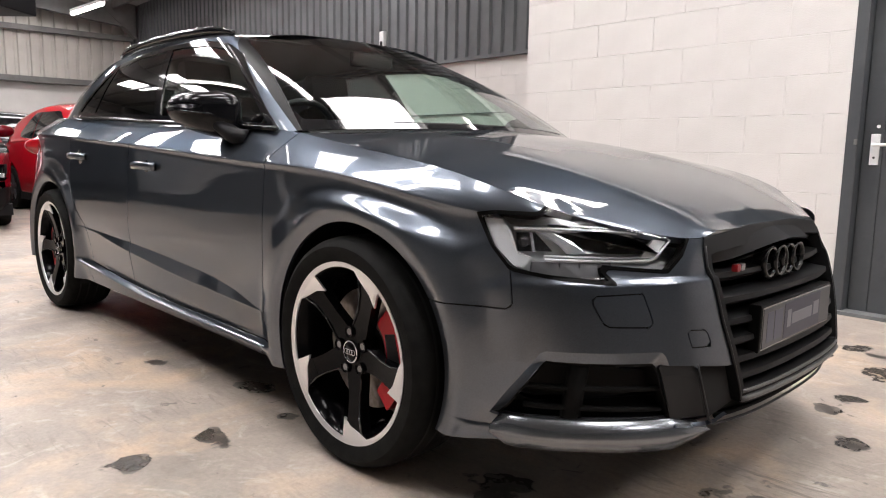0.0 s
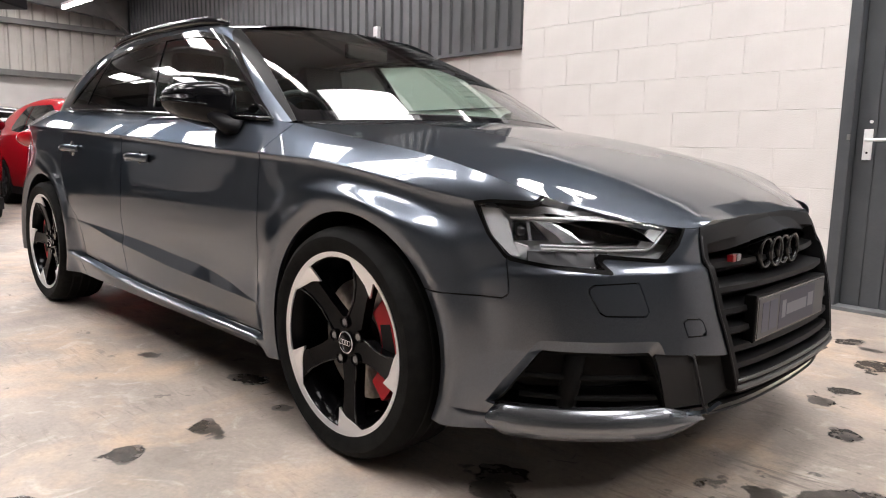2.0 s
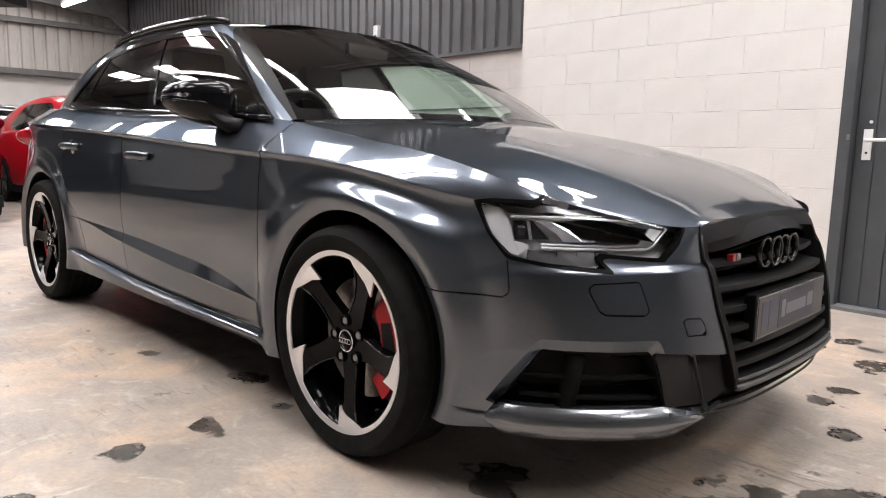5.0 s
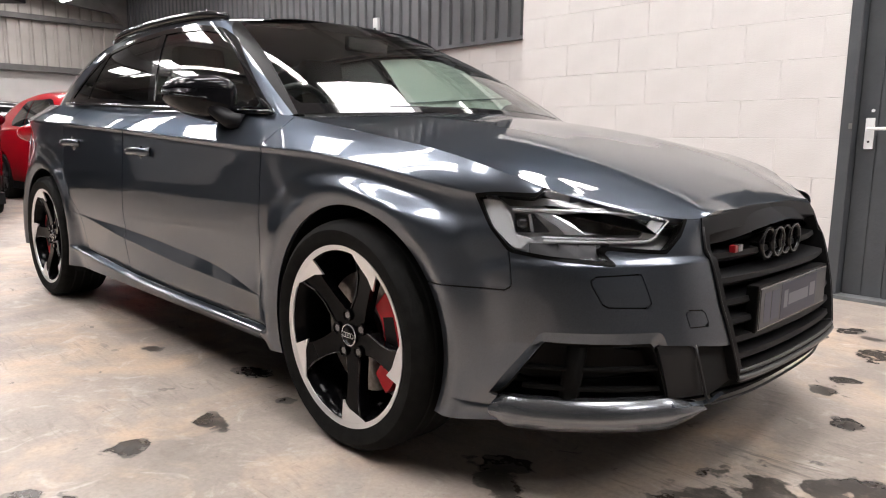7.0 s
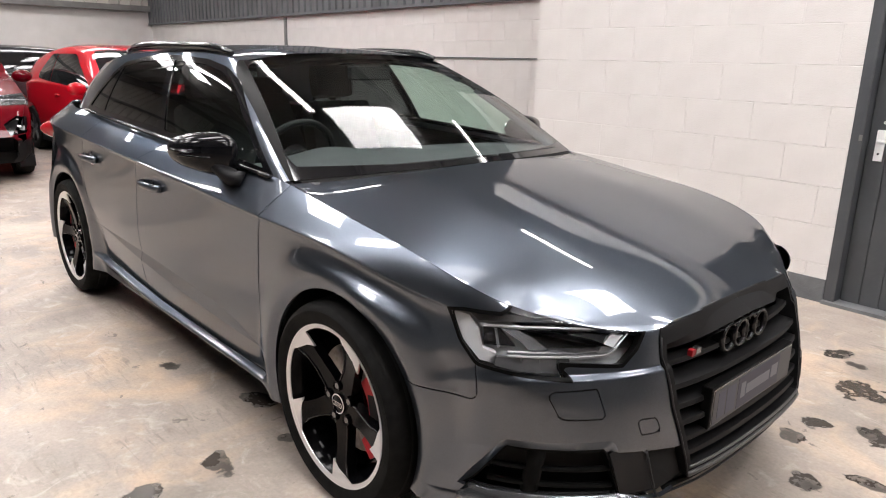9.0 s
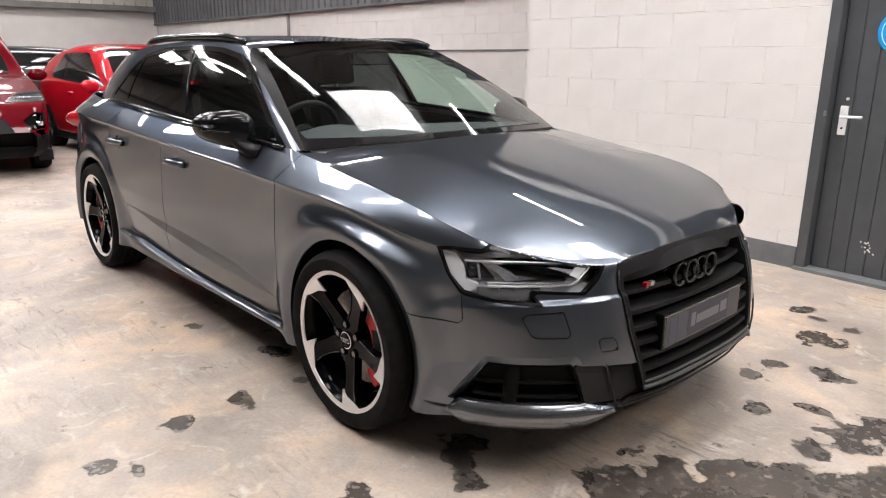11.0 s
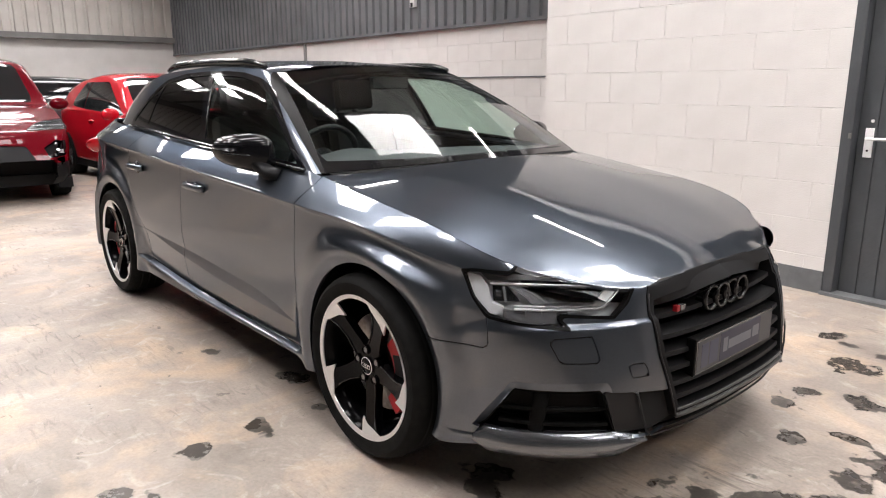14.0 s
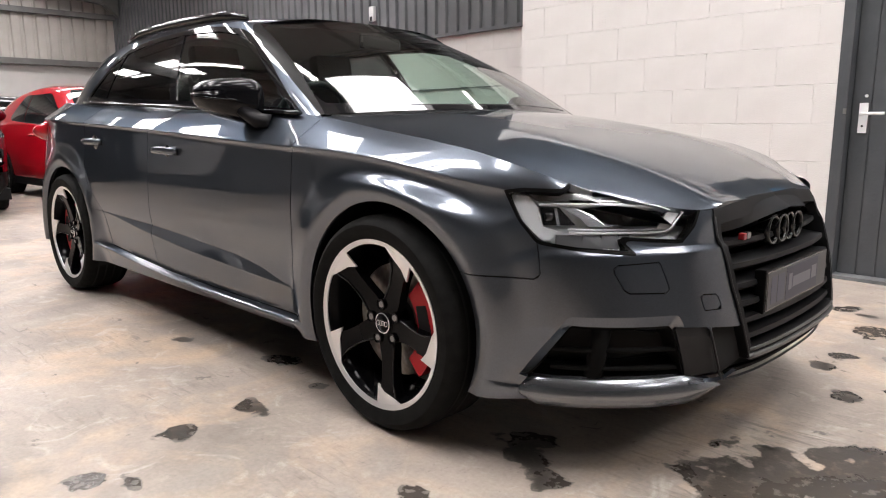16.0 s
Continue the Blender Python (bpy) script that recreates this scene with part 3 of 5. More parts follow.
def batten(x, y, z, turn, length=1.5):
    """A tube light on two wires."""
    o = tagged(new("batten_light"), "lit white tube light hung from the roof", "ceiling light", "tube lights of the hall")
    o.matrix_world = ROOM @ pose(x, y, z, 0, 0, turn)
    part("lamp_body", box(-length / 2, length / 2, -0.04, 0.04, 0.02, 0.075), WHITE_METAL, o)
    part("lamp_tube", tube([(-length / 2 + 0.02, 0, 0), (length / 2 - 0.02, 0, 0)], 0.035, 12), TUBE_GLOW, o, "glowing tube")
    for k in (-0.4, 0.4):
        part("wire", tube([(k * length, 0, 0.07), (k * length, 0, roof_z(y) + 0.2 - z)], 0.004, 5), STEELWORK, o)
    return o


def roof_light(x, y, w, l):
    o = setting("roof_light", box(x - w / 2, x + w / 2, y - l / 2, y + l / 2, 0.0, 0.012), SKY_GLOW, "bright translucent roof light panel")
    for v in o.data.vertices:
        v.co.z += roof_z(v.co.y) + 0.185
    return o


for x, y, z, turn in BATTENS:
    batten(x, y, z, turn)
for x, y, w, l in ROOF_LIGHTS:
    roof_light(x, y, w, l)

# blocks, laid in half bond: shared meshes, each block an object
def laid(wall, x0, x1, y, z1, limit):
    full, done = {}, 0
    for row in range(int(z1 / 0.225 + 0.99)):
        x = x0 - (0.225 if row % 2 else 0.0)
        while x < x1:
            a, b = max(x, x0), min(x + 0.45, x1)
            top = min((row + 1) * 0.225, z1)
            if b - a > 0.03 and done < limit:
                k = (round(b - a, 3), round(top - row * 0.225, 3))
                if k not in full:
                    bm = box(0.0006, k[0] - 0.0006, 0, 0.02, 0.0018, k[1] - 0.0018)
                    bmesh.ops.bevel(bm, geom=[e for e in bm.edges if all(v.co.y < 0.01 for v in e.verts)], offset=0.0018, segments=1, affect="EDGES")
                    bmesh.ops.recalc_face_normals(bm, faces=bm.faces)
                    full[k] = bpy.data.meshes.new("block")
                    bm.to_mesh(full[k])
                    bm.free()
                    full[k].materials.append(WHITE_BLOCK)
                o = new("block", full[k])
                o.parent = wall
                o.location = (a, y + random.uniform(-0.0008, 0.0008), row * 0.225)
                done += 1
            x += 0.45

# ---- the grey car: one half is drawn (y > 0) and mirrored ----
WHEELBASE, HUB, TYRE_R = 2.631, 0.322, 0.322

# Outermost plan line from the nose's middle round to the tail's middle, and seven lines along the flank:
# height, and how far each lies inside the plan line, at the same stations.
PLAN_X = (0.886, 0.879, 0.853, 0.78, 0.668, 0.53, 0.285, 0.0, -0.45, -1.5, -2.63, -3.05, -3.28, -3.38, -3.42)
PLAN_Y = (0.0, 0.22, 0.395, 0.58, 0.713, 0.80, 0.852, 0.872, 0.875, 0.882, 0.876, 0.84, 0.72, 0.5, 0.0)
RAIL_Z = (
    (0.222, 0.222, 0.222, 0.216, 0.206, 0.20, 0.20, 0.20, 0.205, 0.215, 0.22, 0.25, 0.27, 0.28, 0.28),
    (0.25, 0.25, 0.255, 0.26, 0.265, 0.27, 0.28, 0.285, 0.298, 0.368, 0.45, 0.36, 0.38, 0.40, 0.40),
    (0.36, 0.36, 0.37, 0.385, 0.40, 0.41, 0.40, 0.37, 0.345, 0.425, 0.50, 0.52, 0.53, 0.53, 0.53),
    (0.475, 0.475, 0.475, 0.485, 0.495, 0.515, 0.55, 0.58, 0.56, 0.60, 0.64, 0.66, 0.66, 0.66, 0.66),
    (0.594, 0.594, 0.594, 0.594, 0.597, 0.63, 0.672, 0.715, 0.765, 0.835, 0.88, 0.89, 0.89, 0.89, 0.89),
    (0.682, 0.679, 0.667, 0.684, 0.711, 0.727, 0.756, 0.803, 0.832, 0.885, 0.93, 0.95, 0.96, 0.97, 0.97),
    (0.696, 0.693, 0.680, 0.698, 0.727, 0.770, 0.832, 0.873, 0.932, 0.973, 1.017, 1.03, 1.04, 1.04, 1.04),
)
RAIL_IN = (
    (0.06, 0.06, 0.06, 0.06, 0.06, 0.05, 0.03, 0.018, 0.008, 0.008, 0.014, 0.04, 0.07, 0.07, 0.07),
    (0.0, 0.0, 0.0, 0.012, 0.02, 0.02, 0.016, 0.018, 0.020, 0.018, 0.020, 0.02, 0.01, 0.01, 0.01),
    (0.0, 0.0, 0.0, 0.0, 0.0, 0.0, 0.018, 0.030, 0.040, 0.040, 0.034, 0.0, 0.0, 0.0, 0.0),
    (0.016, 0.016, 0.018, 0.020, 0.012, 0.004, 0.014, 0.026, 0.008, 0.002, 0.022, 0.0, 0.0, 0.0, 0.0),
    (0.05, 0.05, 0.050, 0.048, 0.032, 0.016, 0.022, 0.034, 0.022, 0.018, 0.032, 0.03, 0.02, 0.02, 0.02),
    (0.090, 0.085, 0.076, 0.084, 0.076, 0.042, 0.034, 0.021, 0.006, 0.007, 0.006, 0.03, 0.04, 0.03, 0.03),
    (0.10, 0.095, 0.085, 0.095, 0.092, 0.066, 0.082, 0.104, 0.118, 0.139, 0.150, 0.15, 0.12, 0.10, 0.10),
)
STATION = np.r_[0, np.cumsum(np.hypot(np.diff(PLAN_X), np.diff(PLAN_Y)))]
plan_x, plan_y = natural(STATION, PLAN_X, start=0.0), natural(STATION, PLAN_Y)
rail_z = [natural(STATION, z) if i > 3 else spline(STATION, z) for i, z in enumerate(RAIL_Z)]
rail_in = [spline(STATION, d) for d in RAIL_IN]


# The doors' lower blade (its upper and lower edge) and the top of the sill, along x.
blade_top = spline((-2.7, -2.05, -1.6, -1.3, -1.06, -0.83, -0.65, -0.46, 0.5), (0.500, 0.482, 0.470, 0.457, 0.441, 0.426, 0.400, 0.360, 0.350))
blade_low = spline((-2.7, -2.05, -1.63, -1.33, -1.06, -0.83, -0.63, -0.46, 0.5), (0.496, 0.476, 0.436, 0.411, 0.390, 0.377, 0.365, 0.355, 0.345))
sill_top = spline((-3.0, -2.155, -1.64, -1.34, -0.84, -0.34, 0.3), (0.345, 0.320, 0.288, 0.272, 0.261, 0.256, 0.256))


def ease(t):
    t = min(1.0, max(0.0, t))
    return t * t * (3 - 2 * t)


def flank_column(u, vs):
    """Points of the flank at u metres along the plan line, for v from 0 (sill) to 6 (belt or bonnet edge)."""
    e = 1e-3
    tx, ty = float(plan_x(u + e) - plan_x(u - e)), float(plan_y(u + e) - plan_y(u - e))
    k = math.hypot(tx, ty)
    nx, ny = ty / k, -tx / k
    zs, ds = [float(f(u)) for f in rail_z], [float(f(u)) for f in rail_in]
    xm, ym = float(plan_x(u)), float(plan_y(u))
    # the nose and the tail: rounded through all seven lines
    low_d, high_z, high_d = natural((0, 1, 2), ds[:3]), natural((2, 3, 4, 5, 6), zs[2:]), natural((2, 3, 4, 5, 6), ds[2:])
    # between them: shoulder, crease, hollow, swelling door, blade, tuck and sill
    side = ease((0.56 - xm) / 0.22) * ease((xm + 2.95) / 0.25)
    if side > 0:
        zt, zl, zc = float(blade_top(xm)), float(blade_low(xm)), float(sill_top(xm))
        z5, d5 = zs[5], ds[5]
        door = natural((zt, 0.5 * zt + 0.29, 0.59, z5 - 0.11, z5 - 0.036, z5 - 0.012), (0.021, 0.014, 0.011, 0.0135, d5 + 0.0065, d5 + 0.006))
        out = 0.021 - 0.20 * (zt - zl)
        low_zs = (zs[0], zc - 0.030, zc - 0.016, zc - 0.006, zc, zc + 0.012, zl)
        low_ds = (0.034, 0.012, 0.004, 0.008, 0.036, out + 0.018, out)
    pts = []
    for v in vs:
        if v <= 2:
            z, d = float(np.interp(v, (0, 1, 2), zs[:3])), float(low_d(v))
        else:
            z, d = float(high_z(v)), float(high_d(v))
            d += 0.009 * ease((z - 0.586) / 0.012)  # the ledge that runs under the headlamps to the grille
        if side > 0:
            if v <= 1:
                zz = float(np.interp(v, (0, 0.3, 0.5, 1), (zs[0], zc - 0.016, zc, zl)))
                dd = float(np.interp(zz, low_zs, low_ds))
            elif v <= 2:
                zz, dd = zl + (v - 1) * (zt - zl), out + (v - 1) * (0.021 - out)
            elif v <= 5:
                zz = zt + (v - 2) / 3 * (z5 - zt)
                dd = float(door(zz)) if zz < z5 - 0.012 else d5 + 0.5 * (z5 - zz)
            else:
                t = v - 5
                bow = 0.0025 * math.sin(math.pi * t)
                zz, dd = zs[5] + t * (zs[6] - zs[5]) + bow, ds[5] + t * (ds[6] - ds[5]) - bow
            z, d = z + side * (zz - z), d + side * (dd - d)
        x, y = xm - nx * d, ym - ny * d
        if y > 0.6 and v < 5:
            for wx in (0.012, 0.010 - WHEELBASE):  # the blister and rolled lip of each wheel arch
                r = math.hypot(x - wx, z - 0.335)
                if r < 0.56:
                    lip = 0.880 - 0.11 * max(0.0, x - 0.12)
                    grow = (1 - ease((r - 0.384) / 0.115)) * ease((zs[5] - 0.020 - z) / 0.075)
                    y += max(0.0, lip - y) * grow - 0.35 * max(0.0, 0.384 - r) * grow
        pts.append((x, y, z))
    return pts


def flank(u, v):
    return flank_column(u, (v,))[0]


U_END = STATION[-1]
us = np.unique(np.r_[np.arange(0, 2.2, 0.014), np.arange(2.2, 3.5, 0.026), np.arange(3.5, U_END, 0.018), U_END])
vs = np.r_[0, 0.1, 0.2, 0.26, 0.3, 0.36, 0.44, 0.49, 0.51, 0.56, 0.65, 0.8, 0.93, 0.99, 1.01, np.linspace(1.1, 1.9, 5), 1.985, 2.015, np.linspace(2.08, 3.82, 19), 3.88, 3.93, 3.97, 4.01, 4.06, np.linspace(4.14, 4.80, 8), 4.88, 4.93, 4.965, 4.992, 5.02, 5.08, np.linspace(5.18, 6, 8)]
flank_grid = np.array([flank_column(u, vs) for u in us])


def on_nose(p, z):
    """The place on the nose or front corner where y - x = p, at height z."""
    if not nose_rows:
        for col in flank_grid[us < 1.7]:
            nose_rows.append(col)
    xs = [np.interp(z, c[:, 2], c[:, 0]) for c in nose_rows]
    ys = [np.interp(z, c[:, 2], c[:, 1]) for c in nose_rows]
    ps = np.subtract(ys, xs)
    return np.array([np.interp(p, ps, xs), np.interp(p, ps, ys), z])


nose_rows = []


def on_front(y, z, back=0.0):
    """The place on the nose at that y and height, moved back."""
    s = 1 if y >= 0 else -1
    on_nose(0, 0.4)
    xs = [np.interp(z, c[:, 2], c[:, 0]) for c in nose_rows]
    ys = [np.interp(z, c[:, 2], c[:, 1]) for c in nose_rows]
    return np.array([np.interp(abs(y), ys, xs) - back, y, z])


def corner_place(v):
    return (v[1] - v[0], v[2]) if v[0] > 0.15 else (9, 9)


def front_place(v):
    return (v[1], v[2]) if v[0] > 0.55 else (9, 9)

car = tagged(new("hatchback_car"), "dark grey metallic five-door hatchback parked on the concrete floor", "car")
BOTH = (("r", mirrored), ("l", lambda p: p))

body = grid_polys(flank_grid)
for wx in (0.012, -WHEELBASE + 0.010):
    body = cut(body, lambda v: math.hypot(v[0] - wx, v[2] - 0.335) - 0.350)[1]
LAMP = ((0.385, 0.737), (0.325, 0.743), (0.19, 0.742), (0.15, 0.765), (0.06, 0.765), (-0.03, 0.752), (-0.19, 0.732), (-0.325, 0.710), (-0.331, 0.684), (-0.297, 0.642), (-0.237, 0.605), (-0.118, 0.612), (-0.012, 0.619), (-0.068, 0.582), (0.022, 0.588), (0.150, 0.596), (0.278, 0.610), (0.338, 0.662))
INTAKE = ((0.165, 0.412), (-0.20, 0.412), (-0.275, 0.252), (0.325, 0.240), (0.255, 0.32))
GRILLE_Z, GRILLE_W = (0.290, 0.485, 0.610, 0.655, 0.690), (0.352, 0.398, 0.402, 0.392, 0.372)  # half width of the grille's mouth by height
GRILLE = ((-0.1, 0.72), *zip(GRILLE_W[::-1], GRILLE_Z[::-1]), (-0.1, 0.290))
LIP = ((-0.1, 0.290), (0.352, 0.290), (0.425, 0.258), (0.46, 0.10), (-0.1, 0.10))
BUMPER = ((-1.994, 0.044), (0.906, 0.044), (0.906, 0.520), (0.5, 0.521), (0.29, 0.525), (0.268, 0.535), (0.278, 0.619), (0.1, 0.66), (-0.2, 0.66), (-0.25, 0.894), (-1.994, 0.894))
f_lamp, f_intake, f_grille, f_lip, f_bumper = region(LAMP, corner_place), region(INTAKE, corner_place), region(GRILLE, front_place), region(LIP, front_place), region(BUMPER, corner_place)
lamp, body = cut(body, f_lamp)
intake, body = cut(body, f_intake)
grille, body = cut(body, f_grille)
lip, body = cut(body, f_lip)
shell = shifted(body, -0.022)
bumper, body = apart(body, f_bumper)
WASHER = ((-0.144, 0.566), (0.018, 0.562), (0.025, 0.550), (-0.015, 0.501), (-0.030, 0.495), (-0.170, 0.492), (-0.178, 0.502))
TOW = ((-0.295, 0.481), (-0.372, 0.477), (-0.392, 0.440), (-0.316, 0.441))
washer, bumper = apart(bumper, region(WASHER, corner_place), 0.0016)
tow, bumper = apart(bumper, region(TOW, corner_place), 0.0014)
FIN = ((-0.200, 0.409), (-0.272, 0.255), (-0.405, 0.250), (-0.335, 0.400))
GAP = ((-0.335, 0.400), (-0.405, 0.250), (-0.45, 0.270), (-0.62, 0.30), (-0.62, 0.388), (-0.46, 0.388))
fins, bumper = cut(bumper, region(FIN, corner_place))
gaps, bumper = cut(bumper, region(GAP, corner_place))
fins = [[np.r_[v[:3] - v[3:] * (0.006 + 0.10 * max(0.0, 0.41 - v[2])), v[3:]] for v in p] for p in fins]
# the bumper turns in round the lower intake
rim_d = lambda v: f_intake(v) - 0.026 if v[2] > 0.262 else 1.0
intake_rim, bumper = cut(bumper, rim_d)
intake_rim = [[np.r_[v[:3] - v[3:] * 0.020 * (1 - min(1.0, max(0.0, f_intake(v)) / 0.026)), v[3:]] for v in p] for p in intake_rim]
f_shut_a = line(((-0.385, 0.96), (-0.385, 0.92), (-0.409, 0.843), (-0.431, 0.725), (-0.438, 0.60), (-0.436, 0.20)))
f_shut_b = line(((-1.385, 0.99), (-1.40, 0.958), (-1.485, 0.886), (-1.514, 0.735), (-1.535, 0.495), (-1.525, 0.20)))
f_shut_c = line(((-2.29, 1.03), (-2.24, 0.90), (-2.29, 0.72), (-2.22, 0.58), (-2.09, 0.45), (-2.05, 0.20)))
f_sill = lambda v: v[2] - float(sill_top(v[0])) - 0.002
rest, fender = apart(body, f_shut_a)
doors, quarter = apart(rest, f_shut_c)[::-1]
sill, doors = apart(doors, f_sill)
rear_door, front_door = apart(doors, f_shut_b)

for side, way in BOTH:
    sheet("front_fender", way(fender), GREY, car)
    sheet("front_door", way(front_door), GREY, car)
    sheet("rear_door", way(rear_door), GREY, car)
    sheet("rear_quarter_panel", way(quarter), GREY, car)
    sheet("side_sill", way(sill), GREY, car)
    sheet("headlamp_washer_cover", way(washer), GREY, car)
    sheet("tow_eye_cover", way(tow), GREY, car)
    # body-coloured fin in shade, the shade painted as dark grey
    sheet("bumper_fin", way(fins), FIN_GREY, car, "fin beside the grille, its shade put in dark grey", depth=0.02)
    sheet("bumper_gap", way(shifted(gaps, -0.030)), FIN_BLACK, car, "dark textured plastic panel", depth=0.0)
    sheet("intake_rim", way(intake_rim), GREY, car, depth=0.0, own=False)
    # added sheet under the skin, its near-black colour gives the shut lines their shade
    sheet("inner_shell", way(shell), DARK, car, "near-black sheet that shades the shut lines", depth=0)
sheet("front_bumper", mirrored(bumper) + bumper, GREY, car)
sheet("lower_lip", mirrored(shifted(lip, -0.028)) + shifted(lip, -0.028), LIP_BLACK, car, "black plastic lower lip", depth=0.04)

# bonnet: a patch between the nose edge, the fender edge, the scuttle and a middle line
U_K = (STATION[4] + STATION[5]) / 2
K = flank(U_K, 6)
side_u = np.linspace(U_K, STATION[8] - 0.05, 60)
side_pts = np.array([flank(u, 6) for u in side_u])
front_u = np.linspace(0, U_K, 40)
front_pts = np.array([flank(u, 6) for u in front_u])


def resample(pts, n):
    d = np.r_[0, np.cumsum(np.linalg.norm(np.diff(pts, axis=0), axis=1))]
    t = np.linspace(0, d[-1], n)
    return np.stack([np.interp(t, d, pts[:, k]) for k in range(3)], 1)


def patch(front, rear, mid, side, power=2.0):
    """A surface between four edges; front and rear run from the middle line to the side, mid and side from front to rear."""
    n, m = len(mid), len(front)
    a, b = np.linspace(0, 1, m)[None, :, None], np.linspace(0, 1, n)[:, None, None]
    wa, wb = a**power, b
    flat = lambda p, q, r, s: (1 - wb) * ((1 - wa) * p + wa * q) + wb * ((1 - wa) * r + wa * s)
    g = (1 - wb) * front[None] + wb * rear[None] + (1 - wa) * mid[:, None] + wa * side[:, None]
    return g - flat(front[0], front[-1], rear[0], rear[-1])


BN, BM = 56, 36
bonnet_mid_z = lambda t: 0.696 + 0.044 * t + 0.028 * (1 - math.exp(-t / 0.08)) + 0.15 * t + 0.08 * (t - t * t / 2) + 0.017 * math.sin(math.pi * t)
mid = np.array([(0.786 - 1.016 * t, 0, float(bonnet_mid_z(t))) for t in np.linspace(0, 1, BN)])
corner = side_pts[-1]
rear = np.array([(-0.23 + (corner[0] + 0.23) * a**2.2, corner[1] * a, 0.963 + (corner[2] - 0.963) * a**2) for a in np.linspace(0, 1, BM)])
bonnet_grid = patch(resample(front_pts, BM), rear, mid, resample(side_pts, BN), 2.3)

# heights: from the middle line down to the edge at the same x, falling faster towards the edge
rim = np.vstack([front_pts, side_pts[1:]])
rim_x = -np.minimum.accumulate(rim[:, 0] - 1e-6 * np.arange(len(rim)))
for row in bonnet_grid:
    for p in row:
        y_edge, z_edge = np.interp(-p[0], rim_x, rim[:, 1]), np.interp(-p[0], rim_x, rim[:, 2])
        z_mid = np.interp(-p[0], -mid[:, 0], mid[:, 2])
        p[2] = z_mid + (z_edge - z_mid) * min(1.0, abs(p[1]) / max(y_edge, 0.05)) ** 2
for _ in range(12):
    h = bonnet_grid[:, :, 2]
    h[1:-1, 1:-1] += 0.5 * ((h[:-2, 1:-1] + h[2:, 1:-1] + h[1:-1, :-2] + h[1:-1, 2:]) / 4 - h[1:-1, 1:-1])
for i in range(BN):
    for j in range(BM):
        a, b = j / (BM - 1), i / (BN - 1)
        ridge = math.exp(-(((a - 0.50 + 0.04 * b) / 0.19) ** 2)) * math.sin(math.pi * (0.04 + 0.96 * b)) ** 1.2
        bonnet_grid[i, j, 2] += 0.007 * ridge
bonnet_grid[:, -1, 1] -= 0.003
bonnet_grid[0, :, 0] -= 0.003
bonnet = grid_polys(bonnet_grid, flip=True)
steady = np.cross(bonnet_grid[6, -6] - bonnet_grid[8, -6], bonnet_grid[6, -8] - bonnet_grid[6, -6])
steady *= np.sign(steady[2]) / np.linalg.norm(steady)
for quad in bonnet:  # the pinched corner beside the headlamp takes the normal of the sheet round it
    for v in quad:
        k = ease(1.6 - math.hypot(v[0] - K[0], v[1] - K[1]) / 0.05)
        v[3:] = v[3:] * (1 - k) + steady * k
sheet("bonnet", mirrored(bonnet) + bonnet, GREY, car, depth=0.02)

# glasshouse: a band between the belt and the roof edge, and the roof over it
GQ = np.arange(9.0)
BASE = ((-0.24, -0.275, -0.405, -0.52, -1.4, -2.6, -2.95, -3.12, -3.15), (0.0, 0.36, 0.735, 0.762, 0.748, 0.726, 0.66, 0.40, 0.0), (0.957, 0.954, 0.934, 0.922, 0.966, 1.014, 1.03, 1.04, 1.04))
TOP = ((-1.03, -1.043, -1.098, -1.21, -1.6, -2.3, -2.75, -2.9, -2.93), (0.0, 0.30, 0.540, 0.572, 0.583, 0.573, 0.55, 0.35, 0.0), (1.352, 1.346, 1.312, 1.329, 1.346, 1.326, 1.275, 1.285, 1.29))
base_rail, top_rail = [spline(GQ, c) for c in BASE], [spline(GQ, c) for c in TOP]
qs = np.unique(np.r_[np.linspace(0, 2, 30), np.linspace(2, 3, 9), np.linspace(3, 5, 90), np.linspace(5, 8, 40)])
hs = np.linspace(0, 1, 24)
house_grid = np.zeros((len(qs), len(hs), 3))
for i, q in enumerate(qs):
    lo, hi = np.array([float(f(q)) for f in base_rail]), np.array([float(f(q)) for f in top_rail])
    if q <= 2:  # the windscreen bends evenly across
        t = q / 2
        lo = np.array((-0.24 - 0.165 * t * t, 0.735 * t, 0.957 - 0.023 * t * t))
        hi = np.array((-1.03 - 0.068 * t * t, 0.540 * t, 1.352 - 0.040 * t * t))
    k = min(1.0, max(0.0, q - 2))
    k = k * k * (3 - 2 * k)
    out = np.array((0.40, 0, 0.85)) * (1 - k) + np.array((0, 0.9, 0.35)) * k
    for j, h in enumerate(hs):
        house_grid[i, j] = lo + (hi - lo) * h + out * (0.024 - 0.009 * k) * math.sin(math.pi * h)
split = int(np.searchsorted(qs, 2.0 - 1e-9))
screen, house = grid_polys(house_grid[: split + 1]), grid_polys(house_grid[split:])
screen_line = spline((0.90, 0.936, 1.12, 1.30, 1.36), (-0.35, -0.415, -0.748, -1.086, -1.14))
DLO = ((-0.48, 0.925), (-0.62, 1.005), (-0.77, 1.102), (-0.97, 1.228), (-1.12, 1.283), (-1.30, 1.312), (-1.50, 1.322), (-1.66, 1.325), (-2.0, 1.315), (-2.25, 1.284), (-2.35, 1.24), (-2.60, 1.040), (-2.56, 1.029), (-1.5, 0.986), (-0.9, 0.955))
f_dlo = region(DLO, lambda v: (v[0], v[2]) if v[1] > 0.35 and v[0] > -2.8 else (9, 9))
windows, frame_side = cut(house, f_dlo)
a_strip, frame_side = cut(frame_side, lambda v: float(screen_line(v[2])) - 0.014 - v[0] if v[2] < 1.33 else 1.0)
